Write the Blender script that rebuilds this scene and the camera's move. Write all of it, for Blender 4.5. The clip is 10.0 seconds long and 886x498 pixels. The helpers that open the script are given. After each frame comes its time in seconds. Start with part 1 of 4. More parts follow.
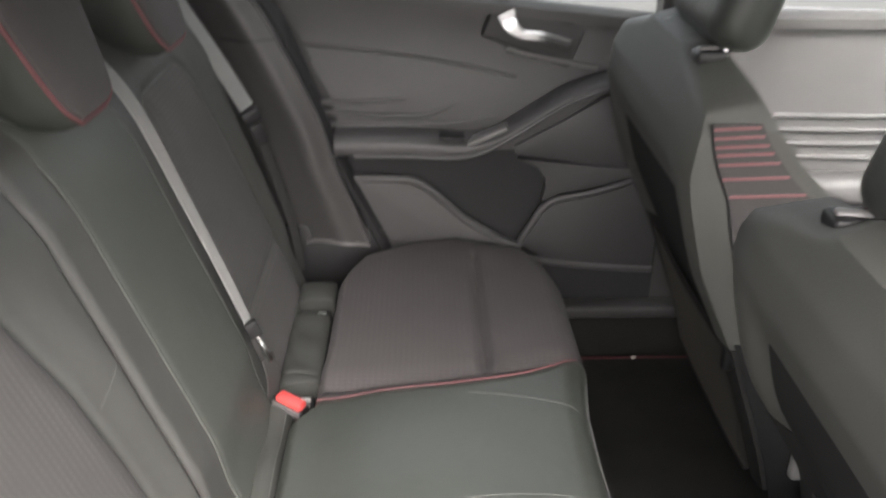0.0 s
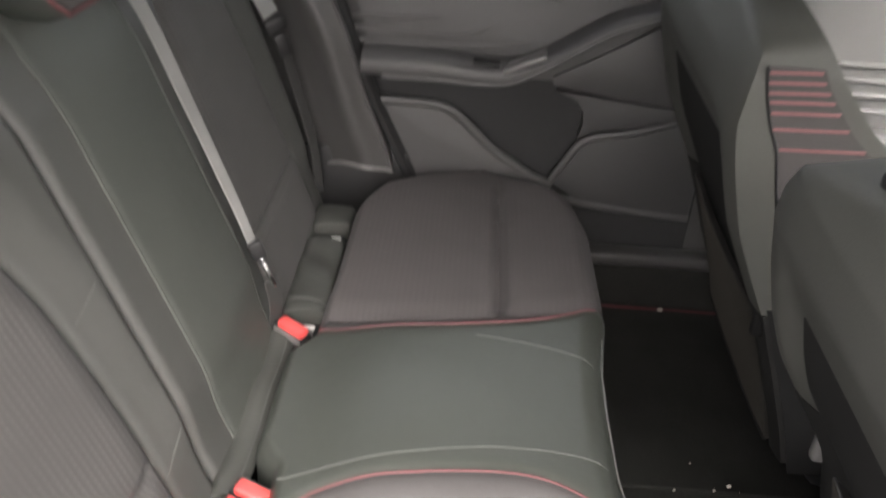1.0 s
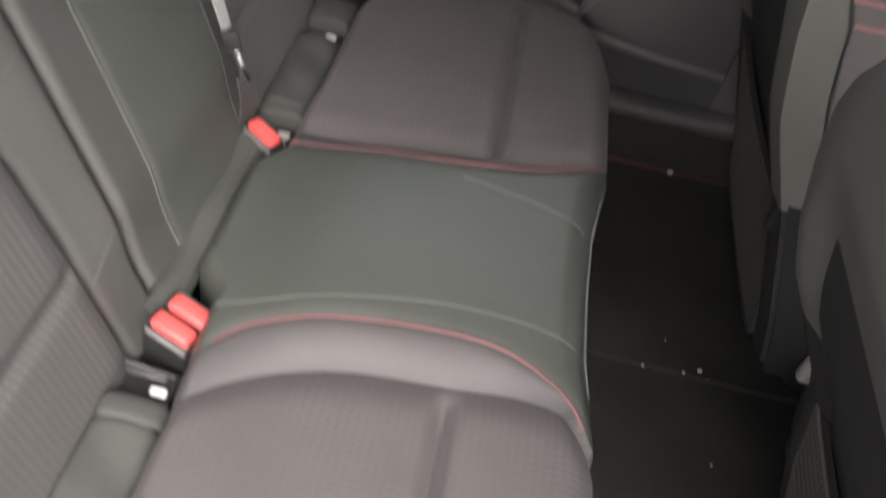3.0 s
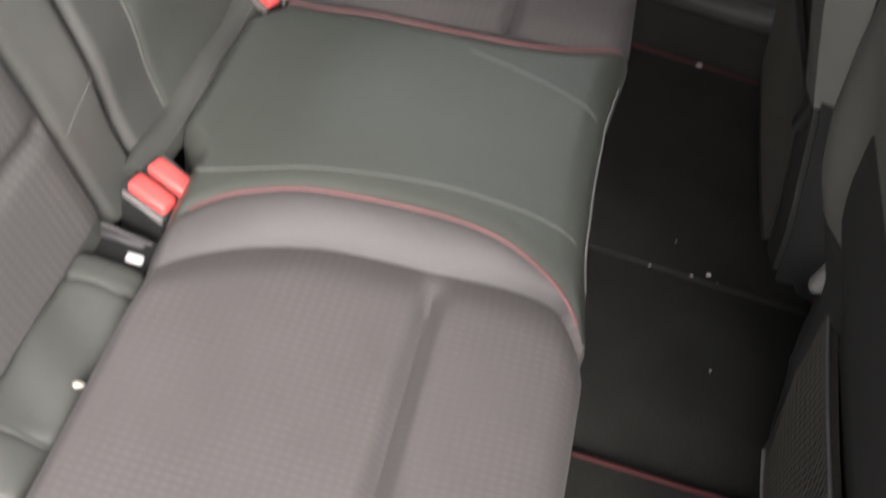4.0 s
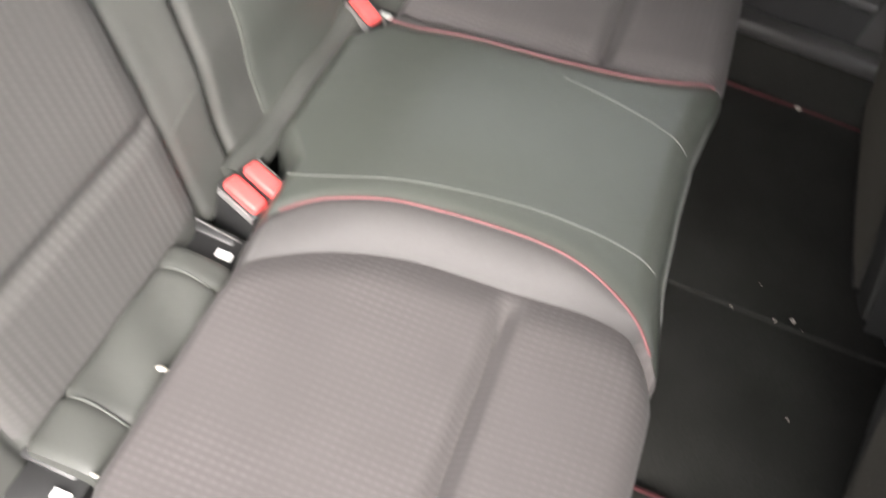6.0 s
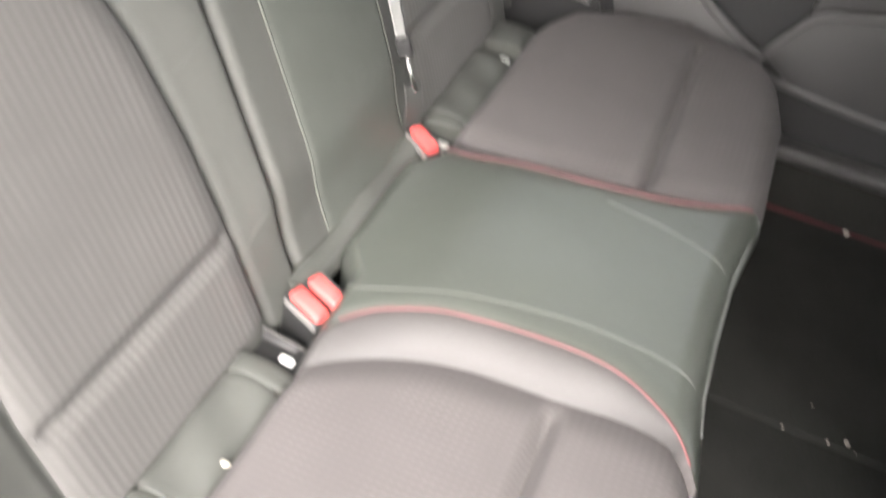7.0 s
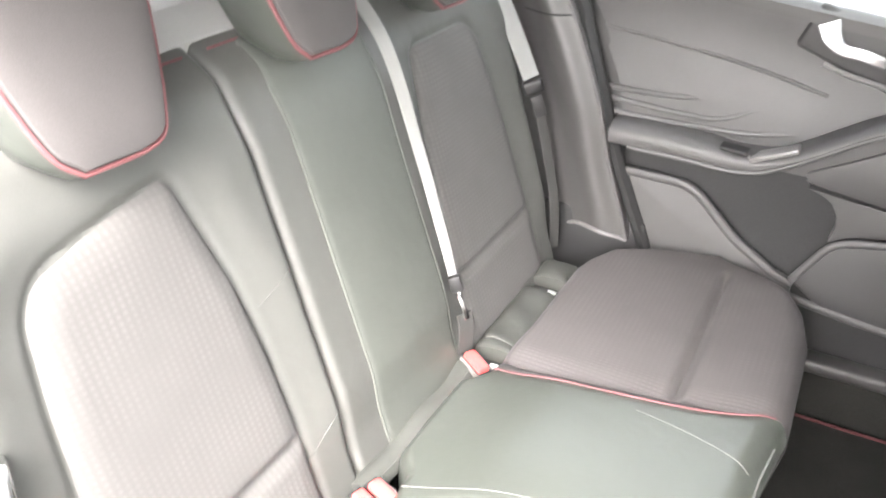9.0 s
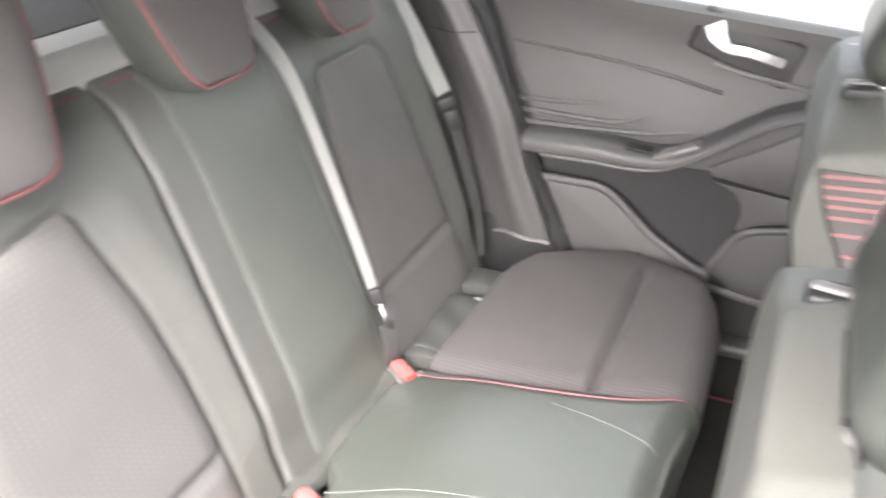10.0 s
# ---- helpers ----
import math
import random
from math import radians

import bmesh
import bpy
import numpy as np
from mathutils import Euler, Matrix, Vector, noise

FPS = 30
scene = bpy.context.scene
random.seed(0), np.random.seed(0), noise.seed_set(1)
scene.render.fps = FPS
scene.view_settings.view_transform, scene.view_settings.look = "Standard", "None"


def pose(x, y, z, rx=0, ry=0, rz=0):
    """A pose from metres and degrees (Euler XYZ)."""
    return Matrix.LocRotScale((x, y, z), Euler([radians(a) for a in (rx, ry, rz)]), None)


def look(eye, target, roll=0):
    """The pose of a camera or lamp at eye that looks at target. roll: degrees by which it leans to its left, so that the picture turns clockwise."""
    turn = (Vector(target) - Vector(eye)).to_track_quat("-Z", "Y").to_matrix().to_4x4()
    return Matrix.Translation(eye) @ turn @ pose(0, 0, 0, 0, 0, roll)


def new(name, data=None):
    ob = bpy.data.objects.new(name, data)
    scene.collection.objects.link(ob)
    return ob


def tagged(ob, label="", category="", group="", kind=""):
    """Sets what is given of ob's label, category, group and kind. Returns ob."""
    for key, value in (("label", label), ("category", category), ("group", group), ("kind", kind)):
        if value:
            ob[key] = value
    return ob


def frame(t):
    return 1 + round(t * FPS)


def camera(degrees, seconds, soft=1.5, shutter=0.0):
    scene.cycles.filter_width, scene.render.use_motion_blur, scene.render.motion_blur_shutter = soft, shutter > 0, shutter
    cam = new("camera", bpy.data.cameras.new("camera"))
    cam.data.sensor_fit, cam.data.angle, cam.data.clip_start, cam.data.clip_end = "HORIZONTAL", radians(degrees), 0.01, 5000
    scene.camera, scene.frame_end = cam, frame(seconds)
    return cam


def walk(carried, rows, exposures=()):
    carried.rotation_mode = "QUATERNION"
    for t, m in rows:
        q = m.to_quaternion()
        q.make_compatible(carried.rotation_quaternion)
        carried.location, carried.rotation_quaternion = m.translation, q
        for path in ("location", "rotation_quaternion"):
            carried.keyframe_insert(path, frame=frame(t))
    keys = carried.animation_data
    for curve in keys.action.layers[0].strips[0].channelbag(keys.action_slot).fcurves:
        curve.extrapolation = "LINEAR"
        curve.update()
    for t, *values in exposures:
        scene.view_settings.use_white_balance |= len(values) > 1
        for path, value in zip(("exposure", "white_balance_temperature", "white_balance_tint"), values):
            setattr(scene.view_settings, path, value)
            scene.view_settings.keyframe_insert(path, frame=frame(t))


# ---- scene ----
cam = camera(55.6, 10.0, soft=1.8, shutter=1.5)
PATH = [
    (0, (0.228, -0.895, 1.13), (0.283, 0.868, 0.188), 0.6),
    (0.5, (0.253, -0.855, 1.109), (0.246, 0.873, 0.101), 1.8),
    (1, (0.262, -0.821, 1.097), (0.23, 0.855, 0.006), 3.7),
    (1.5, (0.275, -0.786, 1.078), (0.224, 0.835, -0.092), 5.7),
    (2, (0.28, -0.76, 1.069), (0.238, 0.801, -0.18), 8.4),
    (2.2, (0.272, -0.744, 1.075), (0.248, 0.784, -0.215), 9.5),
    (3.5, (0.297, -0.674, 1.024), (0.34, 0.616, -0.503), 17.5),
    (4, (0.311, -0.66, 1.004), (0.363, 0.529, -0.604), 19.3),
    (4.5, (0.314, -0.659, 0.996), (0.365, 0.476, -0.65), 20.7),
    (5, (0.317, -0.657, 0.996), (0.323, 0.457, -0.665), 20.3),
    (5.2, (0.316, -0.657, 0.998), (0.3, 0.46, -0.662), 19.7),
    (6.5, (0.328, -0.698, 1.022), (0.056, 0.558, -0.51), 12.7),
    (7, (0.344, -0.722, 1.047), (-0.053, 0.616, -0.386), 9.6),
    (7.5, (0.366, -0.765, 1.053), (-0.16, 0.684, -0.222), 6.8),
    (8, (0.417, -0.798, 1.099), (-0.257, 0.694, -0.05), 3.3),
    (8.5, (0.442, -0.824, 1.116), (-0.317, 0.706, 0.074), 2.4),
    (9, (0.466, -0.837, 1.133), (-0.315, 0.71, 0.134), 1.9),
    (9.5, (0.517, -0.85, 1.14), (-0.267, 0.721, 0.181), -0.3),
    (10, (0.568, -0.845, 1.144), (-0.162, 0.754, 0.19), -1.1),
]
EXPOSURES = [(0, 2.33, 6600, 14.5), (1.0, 2.23, 6700, 14.5), (2.2, 2.28, 6750, 15.5), (3.5, 2.27, 6600, 15.5), (4.5, 2.43, 6600, 13.5), (5.2, 2.57, 6600, 13.5), (6.5, 3.10, 6650, 12.5), (7.5, 3.53, 6650, 12.5), (8.5, 4.1, 6600, 13.5), (9.0, 4.24, 6550, 13.5), (9.5, 3.99, 6500, 13.5), (10, 3.88, 6550, 14.5)]
walk(cam, [(t, look(e, g, r)) for t, e, g, r in PATH], EXPOSURES)

# ---- light ----
world = bpy.data.worlds.new("sky")
scene.world = world
world.use_nodes = True
wn = world.node_tree
sky = wn.nodes.new("ShaderNodeTexSky")
sky.sky_type, sky.sun_disc = "NISHITA", False
sky.sun_elevation, sky.sun_rotation = radians(45), radians(168)
sky.air_density, sky.dust_density = 1.0, 6.0
pale = wn.nodes.new("ShaderNodeHueSaturation")
pale.inputs["Saturation"].default_value = 0.22
wn.links.new(sky.outputs[0], pale.inputs["Color"])
wn.links.new(pale.outputs[0], wn.nodes["Background"].inputs[0])
wn.nodes["Background"].inputs[1].default_value = 0.15
sun = new("sun", bpy.data.lights.new("sun", "SUN"))
sun.data.energy, sun.data.angle, sun.data.color = 0.36, radians(60), (1.0, 0.985, 0.965)
sun.matrix_world = look((0.6, -2.45, 2.9), (0.1, 0.0, 0.4))


# ---- materials ----
def material(name, colour, rough=0.5, metal=0.0, grain=0.0, scale=400.0, bump=0.0, stain=0.12, spec=0.5, sheen=0.0, swell=0.0):
    """A surface with fine grain, broad soiling and relief, at real-world size."""
    m = bpy.data.materials.new(name)
    m.use_nodes = True
    n, l = m.node_tree.nodes, m.node_tree.links
    p = n["Principled BSDF"]
    p.inputs["Roughness"].default_value, p.inputs["Metallic"].default_value = rough, metal
    p.inputs["Specular IOR Level"].default_value = spec
    p.inputs["Sheen Weight"].default_value = sheen
    tc = n.new("ShaderNodeTexCoord")
    fine, broad = n.new("ShaderNodeTexNoise"), n.new("ShaderNodeTexNoise")
    fine.inputs["Scale"].default_value, broad.inputs["Scale"].default_value = scale, 9.0
    fine.inputs["Detail"].default_value, broad.inputs["Detail"].default_value = 3.0, 5.0
    l.new(tc.outputs["Object"], fine.inputs["Vector"])
    l.new(tc.outputs["Object"], broad.inputs["Vector"])
    a, b, k = n.new("ShaderNodeMapRange"), n.new("ShaderNodeMapRange"), n.new("ShaderNodeMath")
    a.inputs[3].default_value, a.inputs[4].default_value = 1 - grain, 1 + grain
    b.inputs[3].default_value, b.inputs[4].default_value = 1 - stain, 1 + stain
    l.new(fine.outputs[0], a.inputs[0])
    l.new(broad.outputs[0], b.inputs[0])
    k.operation = "MULTIPLY"
    l.new(a.outputs[0], k.inputs[0])
    l.new(b.outputs[0], k.inputs[1])
    mix = n.new("ShaderNodeMix")
    mix.data_type, mix.blend_type = "RGBA", "MULTIPLY"
    mix.inputs[0].default_value = 1.0
    mix.inputs[6].default_value = (*colour, 1)
    l.new(k.outputs[0], mix.inputs[7])
    l.new(mix.outputs[2], p.inputs["Base Color"])
    if bump:
        bp = n.new("ShaderNodeBump")
        bp.inputs["Strength"].default_value, bp.inputs["Distance"].default_value = bump, 0.0006
        l.new(fine.outputs[0], bp.inputs["Height"])
        l.new(bp.outputs[0], p.inputs["Normal"])
        if swell:
            slow, bq = n.new("ShaderNodeTexNoise"), n.new("ShaderNodeBump")
            slow.inputs["Scale"].default_value, slow.inputs["Detail"].default_value = 22.0, 2.0
            l.new(tc.outputs["Object"], slow.inputs["Vector"])
            bq.inputs["Strength"].default_value, bq.inputs["Distance"].default_value = swell, 0.004
            l.new(slow.outputs[0], bq.inputs["Height"])
            l.new(bq.outputs[0], bp.inputs["Normal"])
    return m


def waffle(name, dark, light, axes, low=(0.3, 0.05), pitch=0.0074):
    """Woven seat cloth: a close grid of raised knots along two axes of the object."""
    m = material(name, dark, rough=0.85, grain=0.2, scale=900, spec=0.22, sheen=0.04)
    n, l = m.node_tree.nodes, m.node_tree.links
    tc, sep = n.new("ShaderNodeTexCoord"), n.new("ShaderNodeSeparateXYZ")
    l.new(tc.outputs["Object"], sep.inputs[0])
    waves = []
    for axis, p in zip(axes, (pitch * 1.28, pitch)):
        f, s = n.new("ShaderNodeMath"), n.new("ShaderNodeMath")
        f.operation, s.operation = "MULTIPLY", "SINE"
        f.inputs[1].default_value = 2 * math.pi / p
        l.new(sep.outputs[axis], f.inputs[0])
        l.new(f.outputs[0], s.inputs[0])
        r = n.new("ShaderNodeMapRange")
        r.inputs[1].default_value, r.inputs[3].default_value = -1.0, 0.0
        l.new(s.outputs[0], r.inputs[0])
        waves.append(r)
    knot = n.new("ShaderNodeMath")
    knot.operation = "MULTIPLY"
    waves[0].inputs[3].default_value, waves[1].inputs[3].default_value = low
    l.new(waves[0].outputs[0], knot.inputs[0])
    l.new(waves[1].outputs[0], knot.inputs[1])
    worn, fade, woven = n.new("ShaderNodeTexNoise"), n.new("ShaderNodeMapRange"), n.new("ShaderNodeMath")
    worn.inputs["Scale"].default_value, worn.inputs["Detail"].default_value = 14.0, 6.0
    l.new(tc.outputs["Object"], worn.inputs["Vector"])
    fade.inputs[1].default_value, fade.inputs[2].default_value = 0.35, 0.65
    fade.inputs[3].default_value, fade.inputs[4].default_value = 0.25, 1.0
    l.new(worn.outputs[0], fade.inputs[0])
    woven.operation = "MULTIPLY"
    l.new(knot.outputs[0], woven.inputs[0])
    l.new(fade.outputs[0], woven.inputs[1])
    knot = woven
    p = n["Principled BSDF"]
    old = p.inputs["Base Color"].links[0].from_socket
    mix = n.new("ShaderNodeMix")
    mix.data_type = "RGBA"
    mix.inputs[7].default_value = (*light, 1)
    l.new(knot.outputs[0], mix.inputs[0])
    l.new(old, mix.inputs[6])
    l.new(mix.outputs[2], p.inputs["Base Color"])
    bp = n.new("ShaderNodeBump")
    bp.inputs["Strength"].default_value, bp.inputs["Distance"].default_value = 0.28, 0.0009
    l.new(knot.outputs[0], bp.inputs["Height"])
    l.new(bp.outputs[0], p.inputs["Normal"])
    return m


LEATHER = material("grey_leatherette", (0.050, 0.0545, 0.0475), rough=0.34, grain=0.12, scale=700, bump=0.25, spec=0.6, swell=0.35)
SMOOTH = material("smooth_grey_leatherette", (0.057, 0.0543, 0.053), rough=0.56, grain=0.12, scale=700, bump=0.25, spec=0.22, swell=0.35)
PAD = material("gap_padding_leatherette", (0.060, 0.062, 0.056), rough=0.52, grain=0.12, scale=700, bump=0.25, spec=0.32, swell=0.35)
COVER = material("backrest_leatherette", (0.076, 0.077, 0.071), rough=0.52, grain=0.12, scale=700, bump=0.25, spec=0.34, swell=0.35)
PANEL = material("backrest_panel_leatherette", (0.074, 0.079, 0.070), rough=0.58, grain=0.12, scale=700, bump=0.25, spec=0.28, swell=0.35)
CLOTH_FLAT = waffle("waffle_cloth_seat", (0.069, 0.0632, 0.0618), (0.084, 0.077, 0.0755), (0, 1))
CLOTH_BACK = waffle("waffle_cloth_back", (0.076, 0.0735, 0.070), (0.095, 0.0915, 0.0875), (1, 2), (0.05, 0.3))
CLOTH_SOFT = material("smooth_cloth", (0.074, 0.069, 0.067), rough=0.85, grain=0.25, scale=900, bump=0.3, spec=0.25, sheen=0.03)
PLASTIC = material("dark_plastic", (0.018, 0.018, 0.018), rough=0.45, grain=0.15, scale=600, bump=0.3)
DOOR_SOFT = material("door_skin", (0.070, 0.068, 0.067), rough=0.5, grain=0.12, scale=500, bump=0.35)
DOOR_DARK = material("door_plastic", (0.050, 0.049, 0.048), rough=0.5, grain=0.15, scale=500, bump=0.35)
DOOR_DEEP = material("door_recess_dark", (0.027, 0.027, 0.027), rough=0.9, grain=0.3, scale=500, bump=0.4)
TRIM = material("pillar_plastic", (0.062, 0.060, 0.058), rough=0.4, grain=0.12, scale=500, bump=0.3)
SATIN = material("satin_trim", (0.16, 0.155, 0.15), rough=0.3, grain=0.05, scale=300)
CARPET = material("black_carpet", (0.022, 0.022, 0.020), rough=0.95, grain=0.7, scale=500, bump=1.0, stain=0.4, spec=0.1)
MAT = material("mat_pile", (0.021, 0.021, 0.019), rough=0.95, grain=0.7, scale=600, bump=1.0, stain=0.4, spec=0.1)
RUBBER = material("seal_rubber", (0.012, 0.012, 0.012), rough=0.6)
RED = material("red_plastic", (0.72, 0.085, 0.08), rough=0.35, grain=0.05, scale=300)
PINK = material("faded_red_weave", (0.20, 0.095, 0.095), rough=0.8, grain=0.3, scale=900)
BINDING = material("dull_red_binding", (0.07, 0.014, 0.016), rough=0.9, grain=0.4, scale=900)
THREAD = material("red_thread", (0.145, 0.054, 0.056), rough=0.7, grain=0.3, scale=900)
# pale colour that stands in for a highlight on the cushion's front edge
RIM_LIGHT = material("rim_light_pale", (0.14, 0.145, 0.135), rough=0.4, grain=0.1, scale=700)
THREAD_GREY = material("grey_thread", (0.080, 0.084, 0.076), rough=0.8, grain=0.2, scale=900)
WEB = material("belt_webbing", (0.20, 0.20, 0.192), rough=0.45, grain=0.15, scale=900, bump=0.3, sheen=0.2)
# darker copy of the webbing; shade near the seat gap put into its colour
WEB_SHADED = material("belt_webbing_shaded", (0.04, 0.04, 0.038), rough=0.5, grain=0.15, scale=900, bump=0.3)
STEEL = material("bright_steel", (0.75, 0.75, 0.74), rough=0.22, metal=1.0, grain=0.05)
WHITE = material("white_tag", (0.8, 0.8, 0.78), rough=0.5, grain=0.05)
CRUMB = material("pale_crumb", (0.5, 0.46, 0.40), rough=0.8, grain=0.2)
HEM = material("elastic_hem", (0.075, 0.074, 0.072), rough=0.6, grain=0.1)
CORD = material("net_cord", (0.030, 0.027, 0.021), rough=0.8, grain=0.4, scale=400)
NET = material("pocket_net", (0.024, 0.022, 0.019), rough=0.8, grain=0.9, scale=260, bump=1.0)
# dark seat rear; shade low behind the seats is also in this colour
SHELL_DARK = material("seat_rear_board", (0.021, 0.021, 0.020), rough=0.8, spec=0.2, grain=0.2, scale=500, bump=0.3)
# black plastic, darkened further for the driver's seat shade on the passenger side
SHIELD = material("shield_plastic", (0.012, 0.012, 0.012), rough=0.75, grain=0.2, scale=500, bump=0.3, spec=0.2)
SHELL = material("seat_shell", (0.076, 0.077, 0.068), rough=0.6, grain=0.15, scale=500, bump=0.3)
HEADLINER = material("headliner", (0.12, 0.118, 0.115), rough=0.9, grain=0.12, scale=500, bump=0.3)
SHELF = material("parcel_shelf_felt", (0.06, 0.06, 0.06), rough=0.95, grain=0.25, scale=600, bump=0.4)
# paler shelf colour that holds the window light on its front
SHELF_LIT = material("lit_shelf_front", (0.32, 0.32, 0.305), rough=0.6, grain=0.1, scale=600, bump=0.2)
PAINT = material("body_paint", (0.35, 0.35, 0.36), rough=0.3, grain=0.03)
ASPHALT = material("asphalt", (0.09, 0.088, 0.085), rough=0.9, grain=0.35, scale=120, bump=0.8, stain=0.2)


def glass(name, colour):
    """Window glass: clear in gloss, tinted in body."""
    m = bpy.data.materials.new(name)
    m.use_nodes = True
    p = m.node_tree.nodes["Principled BSDF"]
    p.inputs["Transmission Weight"].default_value, p.inputs["Roughness"].default_value, p.inputs["IOR"].default_value = 1.0, 0.0, 1.02
    p.inputs["Base Color"].default_value = (*colour, 1)
    return m


GLASS = glass("window_glass", (0.90, 0.94, 0.91))


# ---- mesh helpers ----
def thing(name, base, label, category, group="", kind=""):
    ob = new(name)
    ob.empty_display_size = 0.05
    ob.location = base
    return tagged(ob, label, category, group, kind)


def part(name, bm, mat, parent=None, label="", smooth=True):
    """Links a bmesh, in world metres, as one mesh object under a thing or a part."""
    bmesh.ops.recalc_face_normals(bm, faces=bm.faces)
    for f in bm.faces:
        f.smooth = smooth
    me = bpy.data.meshes.new(name)
    bm.to_mesh(me)
    bm.free()
    me.materials.append(mat)
    if smooth:
        me.set_sharp_from_angle(angle=radians(40))
    ob = new(name, me)
    if parent:
        ob.parent = parent
        ob.matrix_parent_inverse = Matrix.Translation(-parent.location)
    if label:
        ob["label"] = label
    return ob


def shell(f, nu, nv, back):
    """A closed sheet: front face f(u, v), rear face shifted by the vector or function back."""
    bm = bmesh.new()
    push = back if callable(back) else (lambda u, v: Vector(back))
    front, rear = [], []
    for i in range(nu + 1):
        a, b = [], []
        for j in range(nv + 1):
            u, v = i / nu, j / nv
            p = Vector(f(u, v))
            a.append(bm.verts.new(p))
            b.append(bm.verts.new(p + push(u, v)))
        front.append(a)
        rear.append(b)
    for i in range(nu):
        for j in range(nv):
            bm.faces.new((front[i][j], front[i + 1][j], front[i + 1][j + 1], front[i][j + 1]))
            bm.faces.new((rear[i][j], rear[i][j + 1], rear[i + 1][j + 1], rear[i + 1][j]))
    for i in range(nu):
        bm.faces.new((front[i][0], rear[i][0], rear[i + 1][0], front[i + 1][0]))
        bm.faces.new((front[i][nv], front[i + 1][nv], rear[i + 1][nv], rear[i][nv]))
    for j in range(nv):
        bm.faces.new((front[0][j], front[0][j + 1], rear[0][j + 1], rear[0][j]))
        bm.faces.new((front[nu][j], rear[nu][j], rear[nu][j + 1], front[nu][j + 1]))
    return bm


def smooth_line(points, steps=8):
    """A Catmull-Rom line through the points."""
    p = [Vector(q) for q in points]
    p = [2 * p[0] - p[1], *p, 2 * p[-1] - p[-2]]
    out = []
    for i in range(1, len(p) - 2):
        for k in range(steps):
            t = k / steps
            a, b, c, d = p[i - 1:i + 3]
            out.append(0.5 * (2 * b + (c - a) * t + (2 * a - 5 * b + 4 * c - d) * t * t + (3 * b - a - 3 * c + d) * t ** 3))
    return out + [p[-2]]


def sweep(line, section, up=(0, 0, 1)):
    """A closed solid: the section, points of (side, up), carried along the line."""
    bm = bmesh.new()
    rings = []
    for i, p in enumerate(line):
        d = (line[min(i + 1, len(line) - 1)] - line[max(i - 1, 0)]).normalized()
        side = d.cross(Vector(up))
        side = side.normalized() if side.length > 1e-6 else Vector((1, 0, 0))
        top = side.cross(d)
        sec = section(i / (len(line) - 1)) if callable(section) else section
        rings.append([bm.verts.new(p + side * a + top * b) for a, b in sec])
    n = len(rings[0])
    for a, b in zip(rings, rings[1:]):
        for k in range(n):
            bm.faces.new((a[k], a[(k + 1) % n], b[(k + 1) % n], b[k]))
    bm.faces.new(rings[0][::-1])
    bm.faces.new(rings[-1])
    return bm


def circle(r, n=8, squash=1.0):
    return [(r * math.cos(2 * math.pi * k / n), squash * r * math.sin(2 * math.pi * k / n)) for k in range(n)]


def band(w, h, r=0.0015):
    """A flat section with softened edges."""
    return [(-w / 2, -h / 2 + r), (-w / 2 + r, -h / 2), (w / 2 - r, -h / 2), (w / 2, -h / 2 + r), (w / 2, h / 2 - r), (w / 2 - r, h / 2), (-w / 2 + r, h / 2), (-w / 2, h / 2 - r)]


def tube(points, r, steps=8, up=(0, 0, 1), n=8):
    return sweep(smooth_line(points, steps), circle(r, n), up)


def rbox(cx, cy, cz, sx, sy, sz, bevel=0.004, seg=2, turn=None):
    bm = bmesh.new()
    bmesh.ops.create_cube(bm, size=1)
    bmesh.ops.scale(bm, vec=(sx, sy, sz), verts=bm.verts)
    bmesh.ops.bevel(bm, geom=bm.edges[:], offset=min(bevel, 0.45 * min(sx, sy, sz)), segments=seg, profile=0.5, affect="EDGES")
    if turn:
        bmesh.ops.rotate(bm, cent=(0, 0, 0), matrix=Euler([radians(a) for a in turn]).to_matrix(), verts=bm.verts)
    bmesh.ops.translate(bm, vec=(cx, cy, cz), verts=bm.verts)
    return bm


def slab(outline, depth, bevel=0.004, seg=2):
    """A plate: an outline of points, thickened by the vector depth, with rounded edges."""
    bm = bmesh.new()
    f = bm.faces.new([bm.verts.new(p) for p in outline])
    r = bmesh.ops.extrude_face_region(bm, geom=[f])
    bmesh.ops.translate(bm, vec=depth, verts=[v for v in r["geom"] if isinstance(v, bmesh.types.BMVert)])
    bmesh.ops.recalc_face_normals(bm, faces=bm.faces)
    if bevel:
        bmesh.ops.bevel(bm, geom=bm.edges[:], offset=bevel, segments=seg, profile=0.5, affect="EDGES")
    return bm


def ramp(x, xs, ys):
    return float(np.interp(x, xs, ys))


def soft(x, xs, ys):
    """A smooth curve through the knots."""
    i = max(0, min(len(xs) - 2, int(np.searchsorted(xs, x)) - 1))
    h = xs[i + 1] - xs[i]
    t = max(0.0, min(1.0, (x - xs[i]) / h))
    a = (ys[i + 1] - ys[max(i - 1, 0)]) / (xs[i + 1] - xs[max(i - 1, 0)])
    b = (ys[min(i + 2, len(xs) - 1)] - ys[i]) / (xs[min(i + 2, len(xs) - 1)] - xs[i])
    return ys[i] * (2 * t ** 3 - 3 * t * t + 1) + h * a * (t ** 3 - 2 * t * t + t) + ys[i + 1] * (3 * t * t - 2 * t ** 3) + h * b * (t ** 3 - t * t)


def ease(t):
    t = max(0.0, min(1.0, t))
    return t * t * (3 - 2 * t)


def hump(d, w):
    return math.exp(-(d / w) ** 2)


# ---- setting ----
def setting(name, bm, mat, label, category):
    return tagged(part(name, bm, mat, smooth=False), label, category, kind="structure")


